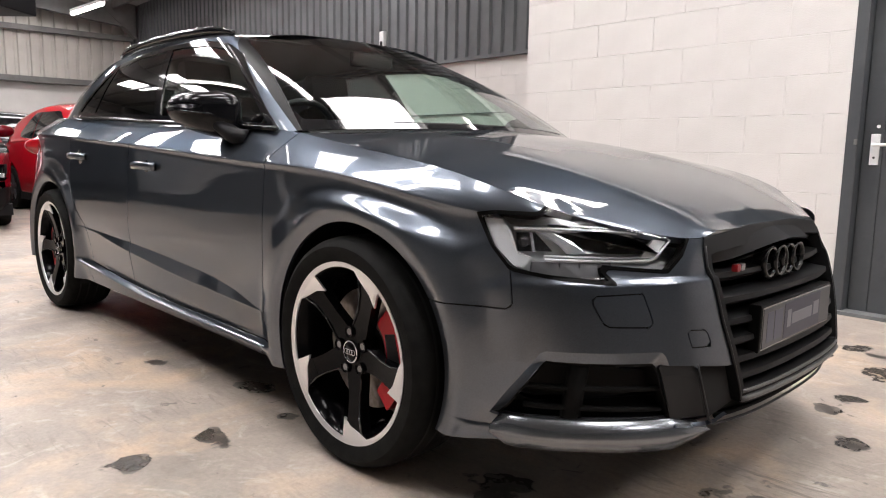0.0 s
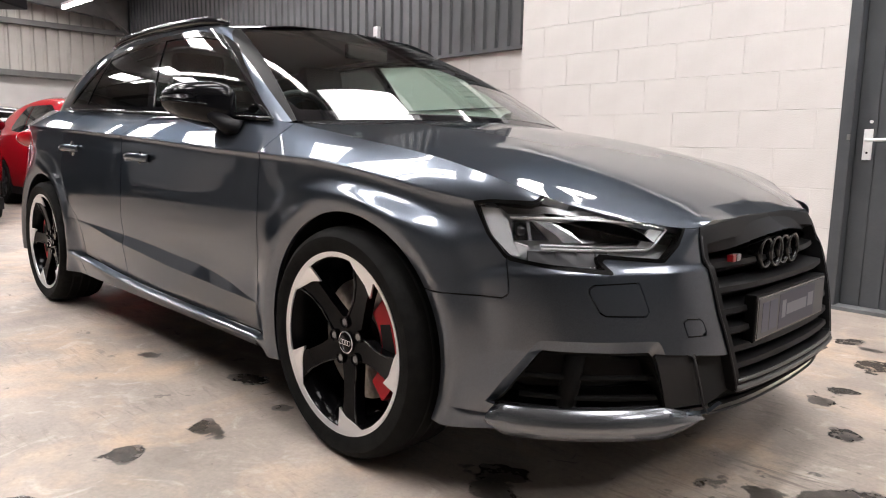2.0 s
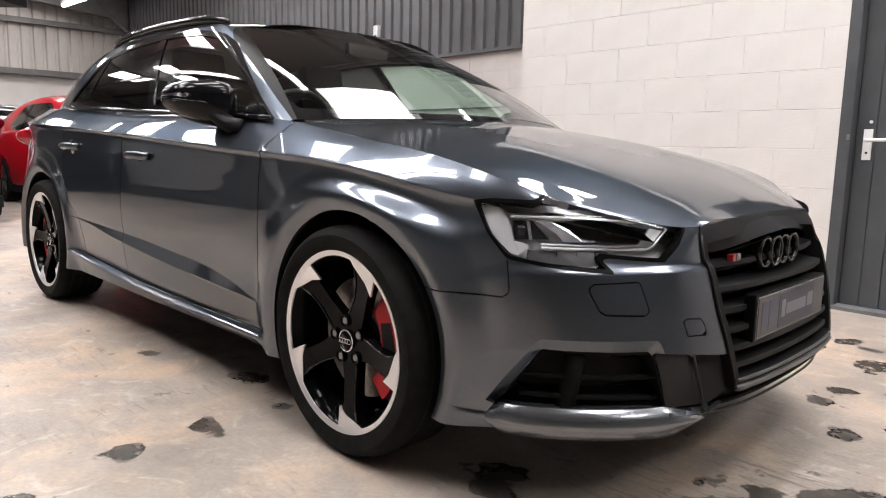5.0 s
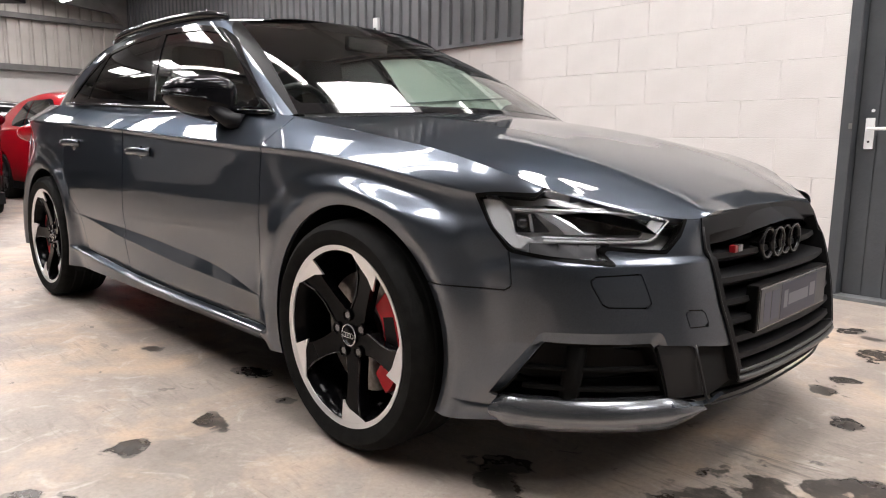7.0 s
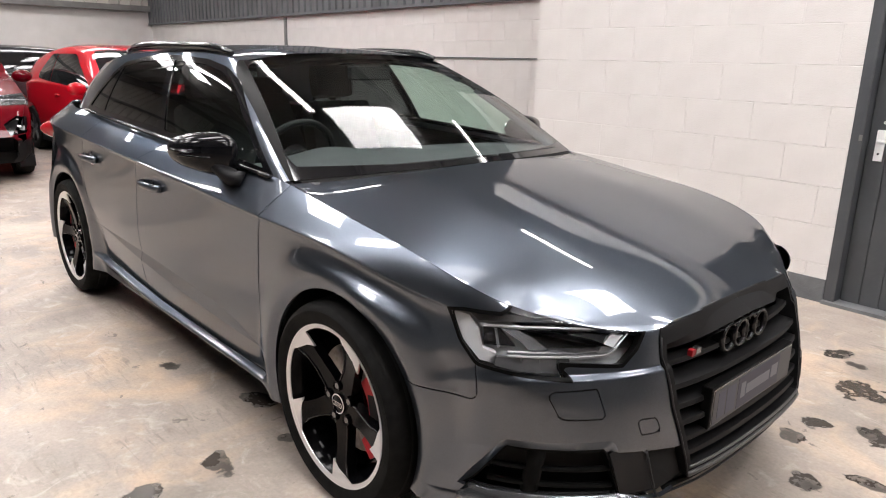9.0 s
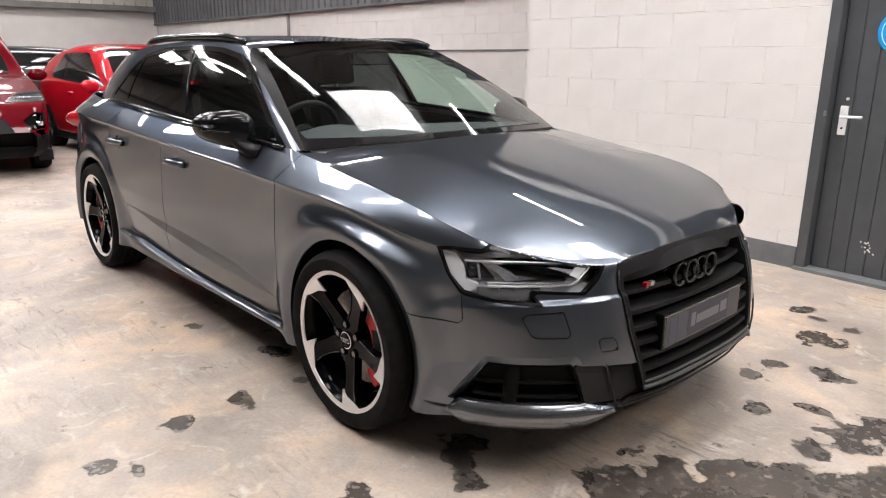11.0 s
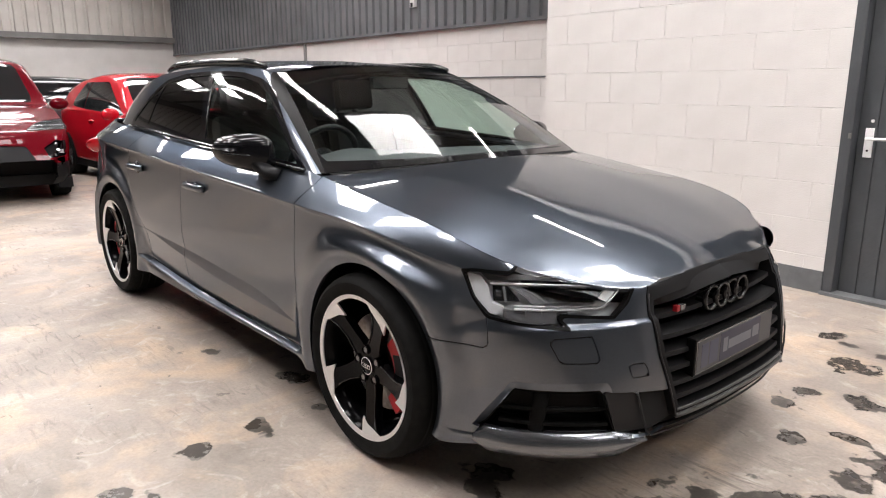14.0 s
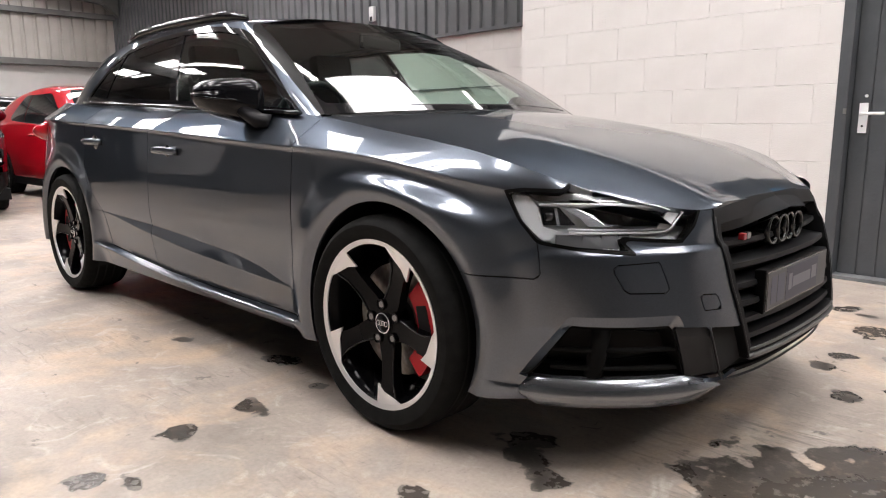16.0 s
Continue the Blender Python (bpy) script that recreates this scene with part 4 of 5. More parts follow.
rear_glass, frame_side = cut(frame_side, region(((-0.1, 1.08), (0.56, 1.09), (0.47, 1.25), (-0.1, 1.26)), lambda v: (v[1], v[2]) if v[0] < -2.75 else (9, 9)))
panes, trim = cut(windows, lambda v: f_dlo(v) + 0.022)
b_line, c_line = (lambda v: v[0] - (-1.50 - 0.47 * (v[2] - 0.985))), (lambda v: v[0] - (-2.325 + 0.28 * (v[2] - 1.01)))
back, front_pane = cut(panes, lambda v: b_line(v) - 0.03)
back, b_pillar = cut(back, lambda v: b_line(v) + 0.032)
quarter_pane, rear_pane = cut(back, lambda v: c_line(v) - 0.012)
quarter_pane, c_post = cut(quarter_pane, lambda v: c_line(v) + 0.012)

roof_front = np.array([[float(f(q)) for f in top_rail] for q in np.linspace(0, 2, 40)])
roof_side = np.array([[float(f(q)) for f in top_rail] for q in np.linspace(2, 6, 80)])
roof_rear = np.array([[float(f(q)) for f in top_rail] for q in np.linspace(8, 6, 40)])
roof_mid_z = natural((-2.93, -2.4, -1.9, -1.45, -1.03), (1.285, 1.355, 1.383, 1.383, 1.352))
roof_mid = np.array([(x, 0, float(roof_mid_z(x))) for x in np.linspace(-1.03, -2.93, 40)])
roof = grid_polys(patch(resample(roof_front, 26), resample(roof_rear, 26), roof_mid, resample(roof_side, 40)), flip=True)
sheet("roof", mirrored(roof) + roof, GREY, car, depth=0.0)
for side, way in BOTH:
    sheet("roof_frame", way(frame_side), GREY, car, depth=0.03)
    sheet("pillar_strip", way(shifted(a_strip, 0.001)), DEEP_BLACK, car, "matt black strip beside the windscreen", depth=0.01)
    sheet("window_trim", way(shifted(trim, 0.004)), GLOSS_BLACK, car, "gloss black window surround", depth=0.012)
    sheet("front_door_window", way(front_pane), SIDE_GLASS, car, "clear side glass", depth=0).visible_shadow = False
    sheet("rear_door_window", way(rear_pane), TINT, car, "dark tinted glass", depth=0)
    sheet("quarter_window", way(quarter_pane), TINT, car, "dark tinted glass", depth=0)
    sheet("door_pillar", way(shifted(b_pillar, 0.003)), GLOSS_BLACK, car, "gloss black pillar cover", depth=0.01)
    sheet("quarter_window_post", way(shifted(c_post, 0.003)), GLOSS_BLACK, car, depth=0.01)
band, clear = cut(screen, lambda v: -min(v[0] - float(screen_line(v[2])) - 0.028, 1.331 - v[2] + 0.025 * (1 - (v[1] / 0.55) ** 2), v[2] - 0.972))[::-1]
sheet("windscreen", mirrored(clear) + clear, SCREEN, car, "clear windscreen glass", depth=0).visible_shadow = False
sheet("windscreen_surround", mirrored(band) + band, GLOSS_BLACK, car, "black windscreen border", depth=0)
sheet("rear_window", mirrored(rear_glass) + rear_glass, TINT, car, "dark tinted glass", depth=0)

# roof rails, belt mouldings, mirrors, handles
for s in (-1, 1):
    t = np.linspace(0, 1, 28)
    rail = [(-1.175 - 1.18 * k, s * (0.556 + 0.026 * math.sin(math.pi * k)), 1.338 + 0.010 * math.sin(math.pi * k) + 0.020 * min(1, math.sin(math.pi * k) * 2.2) ** 0.6) for k in t]
    part("roof_rail", tube(rail, lambda k: 0.023 * (0.55 + 0.45 * min(1, math.sin(math.pi * max(0.02, min(0.98, k))) * 3)), 10, flat=0.85), GLOSS_BLACK, car, "gloss black roof rail", smooth="all")
    belt = [(-0.50 - 2.08 * k, s * (float(base_rail[1](3 + 2 * k)) + 0.012), 0.938 + 0.088 * k) for k in t]
    part("belt_moulding", tube(belt, 0.009, 8), GLOSS_BLACK, car, "gloss black belt moulding", smooth="all")

    mir = new("door_mirror")
    mir.parent = car
    tagged(mir, "gloss black door mirror")
    bm = bmesh.new()
    bmesh.ops.create_uvsphere(bm, u_segments=36, v_segments=20, radius=1)
    for v in bm.verts:
        x, y, z = v.co
        f = (abs(x) ** 3.2 + abs(y) ** 3.2 + abs(z) ** 3.0) ** (1 / 3.1)
        x, y, z = x / f, y / f, z / f
        x *= 0.55 if x < 0 else 1.0
        z = z * (1 - 0.16 * y) + (0.04 * y if z > 0 else 0.30 * y)
        v.co = (-0.790 + 0.097 * x - 0.05 * (y + 0.3), s * (0.871 + 0.096 * y), 0.993 + 0.071 * z)
    part("mirror_housing", bm, MIRROR_BLACK, mir, smooth="all")
    part("mirror_stalk", tube([(-0.655, s * 0.79, 0.905), (-0.68, s * 0.82, 0.915), (-0.735, s * 0.845, 0.955)], lambda k: 0.045 - 0.008 * k, 12, flat=0.7), BLACK, mir, smooth="all")
    bm = bmesh.new()
    bmesh.ops.create_cone(bm, cap_ends=True, segments=24, radius1=0.06, radius2=0.06, depth=0.004, matrix=pose(-0.853, s * 0.858, 0.999, 0, 90, 0) @ Matrix.Diagonal((0.8, 1.45, 1, 1)))
    part("mirror_glass", bm, CHROME, mir)
    part("indicator_strip", tube([(-0.696, s * 0.803, 0.981), (-0.723, s * 0.90, 0.986), (-0.785, s * 0.966, 0.994)], 0.005, 8), MIRROR_BLACK, mir, smooth="all")

    for hx, hy, hz in ((-1.33, 0.866, 0.797), (-2.125, 0.868, 0.823)):
        hd = new("door_handle")
        hd.parent = car
        bar = [(hx - 0.10 + 0.2 * k, s * (hy + 0.002 + 0.030 * math.sin(math.pi * min(max(k, 0.0), 1)) ** 0.45), hz + 0.004 * math.sin(math.pi * k)) for k in np.linspace(0, 1, 16)]
        part("grip", tube(bar, 0.013, 10, flat=1.25), GREY, hd, smooth="all")
        bm = bmesh.new()
        bmesh.ops.create_uvsphere(bm, u_segments=20, v_segments=12, radius=1, matrix=pose(hx + 0.01, s * (hy - 0.010), hz) @ Matrix.Diagonal((0.048, 0.014, 0.043, 1)))
        part("recess_cup", bm, LAMP_BLACK, hd, smooth="all")


# wheels
def wheel(x, y, turn, s):
    """An alloy wheel whose outer face looks along s * y."""
    w = new("wheel")
    w.parent = car
    w.matrix_local = pose(x, s * y, HUB) @ pose(0, 0, 0, 0, turn, 0)
    q = s
    tyre = part("tyre", lathe([(0.243, 0.0 * q), (0.256, 0.004 * q), (0.272, 0.012 * q), (0.295, 0.013 * q), (0.309, 0.004 * q), (0.317, -0.012 * q), (0.3215, -0.035 * q), (0.322, -0.11 * q), (0.3215, -0.185 * q), (0.312, -0.212 * q), (0.29, -0.225 * q), (0.245, -0.215 * q)], 96), RUBBER, w, smooth=True)
    for k in range(4):
        yy = -0.045 - 0.042 * k
        part("tread_groove", lathe([(0.3226, yy * q), (0.3226, (yy - 0.008) * q), (0.316, (yy - 0.008) * q), (0.316, yy * q)], 64), DARK, tyre)
    rim = part("rim", lathe([(0.236, -0.004 * q), (0.243, -0.001 * q), (0.236, -0.016 * q), (0.226, -0.03 * q), (0.218, -0.10 * q), (0.225, -0.20 * q), (0.243, -0.21 * q), (0.238, -0.205 * q), (0.212, -0.10 * q), (0.220, -0.03 * q)], 96), RIM_BLACK, w, smooth=True)
    part("rim_lip", lathe([(0.2395, 0.0005 * q), (0.2535, 0.005 * q), (0.254, -0.008 * q), (0.238, -0.006 * q)], 96), MACHINED, w, "bright machined rim lip", smooth=True)
    pol = lambda r, a: (r * math.sin(radians(a)), r * math.cos(radians(a)))
    spoke = [pol(0.05, -42), pol(0.085, -23), pol(0.13, -13), pol(0.18, -11), pol(0.225, -13), pol(0.240, -17), pol(0.240, 9), pol(0.20, 8), pol(0.17, 8), pol(0.12, 12), pol(0.085, 21), pol(0.05, 42)]
    blade = [pol(0.2405, -17), pol(0.2405, -8), pol(0.2405, 1), pol(0.2405, 9), pol(0.187, 11.5), pol(0.205, 2), pol(0.228, -13)]

    def dish(r):
        return -0.030 + 0.028 * min(1, max(0, (r - 0.06) / 0.17)) ** 1.6

    for k in range(5):
        bm = prism(spoke, -1, 0, to=lambda a, b, c: (a, c, b))
        bmesh.ops.subdivide_edges(bm, edges=[e for e in bm.edges if e.calc_length() < 0.5], cuts=1)
        for v in bm.verts:
            r = math.hypot(v.co.x, v.co.z)
            v.co.y = q * (dish(r) - (0.0 if v.co.y > -0.25 else 0.030))
        bmesh.ops.triangulate(bm, faces=[f for f in bm.faces if len(f.verts) > 4])
        o = part("spoke", bm, RIM_BLACK, w, "gloss black spoke", smooth=True)
        o.matrix_local = pose(0, 0, 0, 0, 72 * k, 0)
        bm = prism(blade, -1, 0)
        for v in bm.verts:
            r = math.hypot(v.co.x, v.co.z)
            v.co.y = q * (dish(r) + (0.0022 if v.co.y > -0.25 else -0.004))
        bmesh.ops.triangulate(bm, faces=[f for f in bm.faces if len(f.verts) > 4])
        o = part("spoke_face", bm, MACHINED, w, "bright machined spoke end")
        o.matrix_local = pose(0, 0, 0, 0, 72 * k, 0)
    part("hub", lathe([(0.0, -0.028 * q), (0.03, -0.028 * q), (0.062, -0.034 * q), (0.07, -0.05 * q), (0.07, -0.075 * q), (0.0, -0.075 * q)], 40), RIM_BLACK, w, smooth=True)
    cap = part("centre_cap", lathe([(0.0, -0.022 * q), (0.027, -0.023 * q), (0.031, -0.026 * q), (0.031, -0.034 * q), (0.0, -0.034 * q)], 32), RIM_BLACK, w, smooth=True)
    part("cap_ring", lathe([(0.028, -0.0215 * q), (0.0315, -0.0225 * q), (0.0315, -0.026 * q), (0.028, -0.026 * q)], 32), CHROME, w)
    for k in range(4):
        o = part("cap_emblem_ring", lathe([(0.0062, -0.0200 * q), (0.0078, -0.0200 * q), (0.0078, -0.0225 * q), (0.0062, -0.0225 * q)], 16), CHROME, cap)
        o.matrix_local = pose(0, 0, 0, 0, -turn, 0) @ pose(-0.0165 + 0.011 * k, 0, 0)
    for k in range(5):
        bm = cyl(0.0105, 0.022, Matrix.Identity(4), 6)
        o = part("wheel_bolt", bm, SATIN, w)
        o.matrix_local = pose(0, 0, 0, 0, 72 * k + 36, 0) @ pose(0, -0.036 * q, 0.056, 90, 0, 0)
        o = part("bolt_recess", lathe([(0.0115, -0.024 * q), (0.0165, -0.0225 * q), (0.0165, -0.045 * q), (0.0115, -0.045 * q)], 20), RIM_BLACK, w, smooth=True)
        o.matrix_local = pose(0, 0, 0, 0, 72 * k + 36, 0) @ pose(0, 0, 0.056)
        # added gloss bead along the spoke, shaped to draw its bevel's highlight
        ridge = [(r * math.sin(radians(a)), q * (dish(r) + 0.001), r * math.cos(radians(a))) for r, a in ((0.062, -33), (0.085, -21.5), (0.13, -12), (0.18, -10), (0.222, -12))]
        o = part("spoke_highlight_bead", tube(ridge, 0.0032, 6), GLOSS_BLACK, w, "added gloss bead for the spoke's bevel highlight", smooth="all")
        o.matrix_local = pose(0, 0, 0, 0, 72 * k, 0)
    return w


def brake(x, y, s, at):
    b = new("brake")
    b.parent = car
    b.matrix_local = pose(x, s * y, HUB)
    part("brake_disc", lathe([(0.07, -0.085 * s), (0.17, -0.085 * s), (0.17, -0.110 * s), (0.07, -0.110 * s)], 48), STEEL, b, smooth=True)
    part("disc_bell", lathe([(0.0, -0.07 * s), (0.07, -0.07 * s), (0.08, -0.11 * s), (0.0, -0.11 * s)], 32), LAMP_BLACK, b, smooth=True)
    arc = [(0.126, a) for a in range(-48, 49, 6)], [(0.190, a) for a in range(48, -49, -6)]
    ring = [(r * math.sin(radians(at + a)), r * math.cos(radians(at + a))) for r, a in arc[0] + arc[1]]
    bm = prism(ring, -0.13 * s, -0.047 * s)
    part("brake_caliper", bm, RED_CALIPER, b, "red brake caliper", bevel=0.004)
    part("caliper_window", prism([(r * math.sin(radians(at + a)), r * math.cos(radians(at + a))) for r, a in ((0.138, -30), (0.133, 0), (0.138, 30), (0.176, 26), (0.181, 0), (0.176, -26))], -0.06 * s, -0.0455 * s), BLACK, b)


for s in (-1, 1):
    wheel(0.0, 0.873, 28, s)
    wheel(-WHEELBASE, 0.868, 57, s)
    brake(0.0, 0.873, s, 90)
    brake(-WHEELBASE, 0.868, s, -90)
    for wx in (0.0, -WHEELBASE):
        bm = bmesh.new()
        ring = [(wx + 0.012 + 0.368 * math.cos(a), 0.335 + 0.368 * math.sin(a)) for a in np.linspace(-0.45, math.pi + 0.45, 40)]
        rows = [[bm.verts.new((x, s * y, z)) for x, z in ring] for y in (0.52, 0.845)]
        for i in range(len(ring) - 1):
            bm.faces.new((rows[0][i], rows[0][i + 1], rows[1][i + 1], rows[1][i]))
        bm.faces.new(rows[0])
        part("wheel_arch_liner", bm, BLACK, car, "black wheel arch liner", smooth=True)
part("underbody", box(-3.2, 0.45, -0.62, 0.62, 0.20, 0.30), DARK, car, "dark underbody")

# grille
g = new("front_grille")
g.parent = car
g["label"] = "black slatted front grille"
# added backing sheet, near-black for the shade deep in the grille
sheet("grille_back", mirrored(shifted(grille, -0.075)) + shifted(grille, -0.075), DARK, g, "near-black sheet for the shade behind the slats", depth=0)
ring = cut(grille, lambda v: max(v[2] - 0.660 + 0.02 * (v[1] / 0.4) ** 2, 0.326 - v[2], v[1] - np.interp(v[2], GRILLE_Z, GRILLE_W) + 0.021))[1]
sheet("grille_frame", mirrored(shifted(ring, 0.004)) + shifted(ring, 0.004), SLAT_BLACK, g, "black grille frame", depth=0.07)
for z in (0.350, 0.392, 0.437, 0.482, 0.533, 0.587, 0.638):
    half = np.interp(z, GRILLE_Z, GRILLE_W) - 0.018
    bm = bmesh.new()
    rows = []
    for y in np.linspace(-half, half, 33):
        x = on_front(y, z)[0] - (0.014 if z > 0.55 else 0.0)
        rows.append([bm.verts.new((x + dx, y, z + dz)) for dx, dz in ((-0.014, -0.012), (-0.006, -0.004), (-0.009, 0.008), (-0.07, 0.016), (-0.07, -0.014))])
    for a, b in zip(rows, rows[1:]):
        for i in range(5):
            bm.faces.new((a[i], a[(i + 1) % 5], b[(i + 1) % 5], b[i]))
    part("grille_slat", bm, SLAT_BLACK, g, "black grille slat", smooth=True)

# satin edges of the grille mouth, and the grey edge that runs round the lower lip
for z, half, r, name in ((0.302, 0.352, 0.0075, "grille_trim"), (0.320, 0.346, 0.0045, "grille_trim")):
    part(name, tube([tuple(on_front(y, z, -0.004)) for y in np.linspace(-half, half, 33)], r, 8), TRIM_GREY, g, "satin grey lower grille trim", smooth="all")
for s in (-1, 1):
    edge = [on_front(np.interp(z, GRILLE_Z, GRILLE_W) - 0.003, z, -0.004) for z in np.linspace(0.302, 0.662, 16)]
    part("grille_side_trim", tube([(q[0], s * q[1], q[2]) for q in edge], 0.003, 8), FIN_GREY, g, "thin dark grey edge", smooth="all")
edge = [on_nose(p, z) for p, z in ((-0.338, 0.402), (-0.352, 0.365), (-0.370, 0.320), (-0.392, 0.272), (-0.420, 0.248), (-0.455, 0.240))]
edge = [(q[0] - 0.002, q[1], q[2]) for q in edge] + [tuple(on_front(y, 0.238, 0.002)) for y in np.linspace(0.36, 0.0, 14)]
edge += [(x, -y, z) for x, y, z in edge[-2::-1]]
part("lip_edge", tube(edge, 0.0035, 8), FIN_GREY, car, "grey edge round the black lower lip", smooth="all")
inner = [tuple(on_front(y, 0.262, 0.022)) for y in np.linspace(-0.40, 0.40, 30)]
part("lip_blade", tube(inner, 0.006, 8), LIP_BLACK, car, "thin black blade in the lower lip", smooth="all")

# four-ring emblem, red badge, number plate
em = new("front_emblem")
em.parent = g
em["label"] = "dark chrome four-ring emblem"
for k in range(4):
    y = -0.096 + 0.062 * k
    ring_part = part("emblem_ring", lathe([(0.031, 0.018), (0.031, -0.004)] + [(0.0385 - 0.0075 * math.cos(a), -0.008 - 0.009 * math.sin(a)) for a in np.linspace(0.2, 2.94, 9)] + [(0.046, -0.004), (0.046, 0.018)], 40), RING_BLACK, em, smooth=True)
    ring_part.matrix_local = pose(on_front(y, 0.602)[0] - 0.014 + (0.003 if k % 2 else 0), y, 0.602, 0, 0, 90)
bx = on_front(0.27, 0.603)[0]
part("red_badge", box(bx - 0.012, bx + 0.004, -0.290, -0.272, 0.594, 0.612), BADGE_RED, g, "small red badge", bevel=0.002)
part("silver_badge", box(bx - 0.012, bx + 0.004, -0.268, -0.244, 0.594, 0.612), SATIN, g, "small silver badge", bevel=0.002)

plate = new("number_plate")
plate.parent = car
plate["label"] = "dealer plate with blue and grey printing"
PX = 0.870
part("plate_holder", box(PX - 0.03, PX, -0.266, 0.246, 0.396, 0.516), DEEP_BLACK, plate, "black plate holder", bevel=0.004)
part("plate_border", box(PX - 0.01, PX + 0.003, -0.259, 0.239, 0.402, 0.510), SATIN, plate, "thin silver border", bevel=0.001)
part("plate_face", box(PX - 0.01, PX + 0.0042, -0.255, 0.235, 0.406, 0.506), PLATE, plate, bevel=0.0005)
for y0, y1, z0, z1, m, d in ((-0.232, -0.192, 0.418, 0.494, PLATE_INK, 0), (-0.184, -0.132, 0.418, 0.494, PLATE_INK, 0), (-0.118, 0.150, 0.410, 0.502, PLATE_FIELD, 0), (-0.100, -0.072, 0.436, 0.482, PLATE_TEXT, 1), (-0.066, 0.085, 0.440, 0.470, PLATE_TEXT, 1), (0.095, 0.140, 0.440, 0.478, PLATE_TEXT, 1)):
    part("plate_print", box(PX, PX + 0.0048 + 0.0006 * d, y0, y1, z0, z1), m, plate)

# headlamps, intakes, blades
for s, way in ((-1, mirrored), (1, lambda p: p)):
    hl = new("headlamp")
    hl.parent = car
    hl["label"] = "clear headlamp, switched off"
    sheet("lamp_lens", way(lamp), LENS, hl, "clear lamp lens", depth=0).visible_shadow = False
    sheet("lamp_housing", way(shifted(lamp, -0.046)), LAMP_INNER, hl, "bright lamp housing", depth=0)
    rim_band = cut(lamp, lambda v: f_lamp(v) + 0.009)[1]
    sheet("lamp_bezel", way(shifted(rim_band, 0.001)), DEEP_BLACK, hl, "black lamp bezel", depth=0.03)

    def inside(p, z, back):
        q = on_nose(p, z)
        return (q[0] - 0.7 * back, s * (q[1] - 0.6 * back), z)

    for back, grow in ((0.016, 0.0), (0.026, -0.006)):  # two nested frosted loops round the dark window
        loop = [(0.262, 0.703), (0.12, 0.703 + grow), (-0.04, 0.698 + grow), (-0.19, 0.690 + grow), (-0.262 - grow, 0.676), (-0.205, 0.640 - grow), (-0.185, 0.633 - grow), (-0.08, 0.632 - grow), (0.057, 0.634 - grow), (0.165, 0.636 - grow)]
        part("daytime_light_guide", tube([inside(p, z, back) for p, z in loop], 0.0036, 8), LAMP_STRIP, hl, "frosted light guide", smooth="all")

    def flat_piece(name, pts, near_by, deep_by, material, label):
        bm = bmesh.new()
        near, deep = [bm.verts.new(inside(p, z, near_by)) for p, z in pts], [bm.verts.new(inside(p, z, deep_by)) for p, z in pts]
        bm.faces.new(near)
        for i in range(len(pts)):
            j = (i + 1) % len(pts)
            bm.faces.new((near[i], deep[i], deep[j], near[j]))
        bmesh.ops.recalc_face_normals(bm, faces=bm.faces)
        part(name, bm, material, hl, label)

    flat_piece("rear_reflector", ((0.366, 0.724), (0.30, 0.722), (0.268, 0.694), (0.252, 0.650), (0.205, 0.640), (0.232, 0.618), (0.262, 0.620), (0.325, 0.664)), 0.016, 0.04, LAMP_INNER, "bright satin reflector")
    flat_piece("upper_reflector", ((0.30, 0.728), (0.15, 0.728), (-0.02, 0.716), (-0.19, 0.700), (-0.19, 0.695), (-0.02, 0.706), (0.14, 0.713), (0.27, 0.710)), 0.024, 0.04, LAMP_GREY, "grey upper reflector")
    flat_piece("light_guide_corner", ((-0.255, 0.680), (-0.200, 0.638), (-0.150, 0.638), (-0.205, 0.680)), 0.020, 0.03, LAMP_STRIP, "broad frosted light guide")
    flat_piece("lamp_module", ((0.250, 0.693), (0.19, 0.694), (0.135, 0.652), (0.245, 0.651)), 0.036, 0.055, LAMP_BLACK, "dark lamp module")
    flat_piece("lamp_module", ((0.130, 0.692), (-0.205, 0.681), (-0.165, 0.645), (0.030, 0.647), (0.075, 0.668)), 0.036, 0.05, LAMP_BLACK, "dark lamp module")
    flat_piece("reflector_fin", ((0.188, 0.697), (0.139, 0.695), (0.075, 0.676), (0.026, 0.648), (0.093, 0.649), (0.120, 0.668)), 0.022, 0.036, LAMP_CHROME, "bright reflector fin")
    flat_piece("module_divider", ((0.212, 0.694), (0.202, 0.694), (0.192, 0.652), (0.202, 0.652)), 0.026, 0.036, LAMP_CHROME, "bright divider")
    for x0, x1 in ((0.205, 0.120), (0.115, 0.055), (0.050, -0.005), (-0.010, -0.050)):
        flat_piece("lower_reflector", ((x0, 0.630), (x1, 0.629), (x1 - 0.008, 0.594), (x0 + 0.004, 0.598)), 0.022, 0.035, LAMP_GREY, "satin lower reflector")
    for pp in (0.225, -0.06):
        c = inside(pp, 0.672, 0.040)
        bm = bmesh.new()
        bmesh.ops.create_uvsphere(bm, u_segments=20, v_segments=12, radius=0.014, matrix=Matrix.Translation(c))
        part("projector", bm, GLOSS_BLACK, hl, smooth="all")

    it = new("lower_intake")
    it.parent = car
    it["label"] = "black lower air intake with bright blade"
    # added near-black backing: shade inside the intake put into the colour
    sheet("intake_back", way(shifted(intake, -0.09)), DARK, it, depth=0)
    sheet("intake_surround", way(shifted(cut(intake, lambda v: f_intake(v) + 0.006)[1], -0.021)), LIP_BLACK, it, depth=0.09)
    for z in (0.295, 0.30 + 0.045):
        pts = [on_nose(p, z) for p in np.linspace(-0.235, 0.21, 20)]
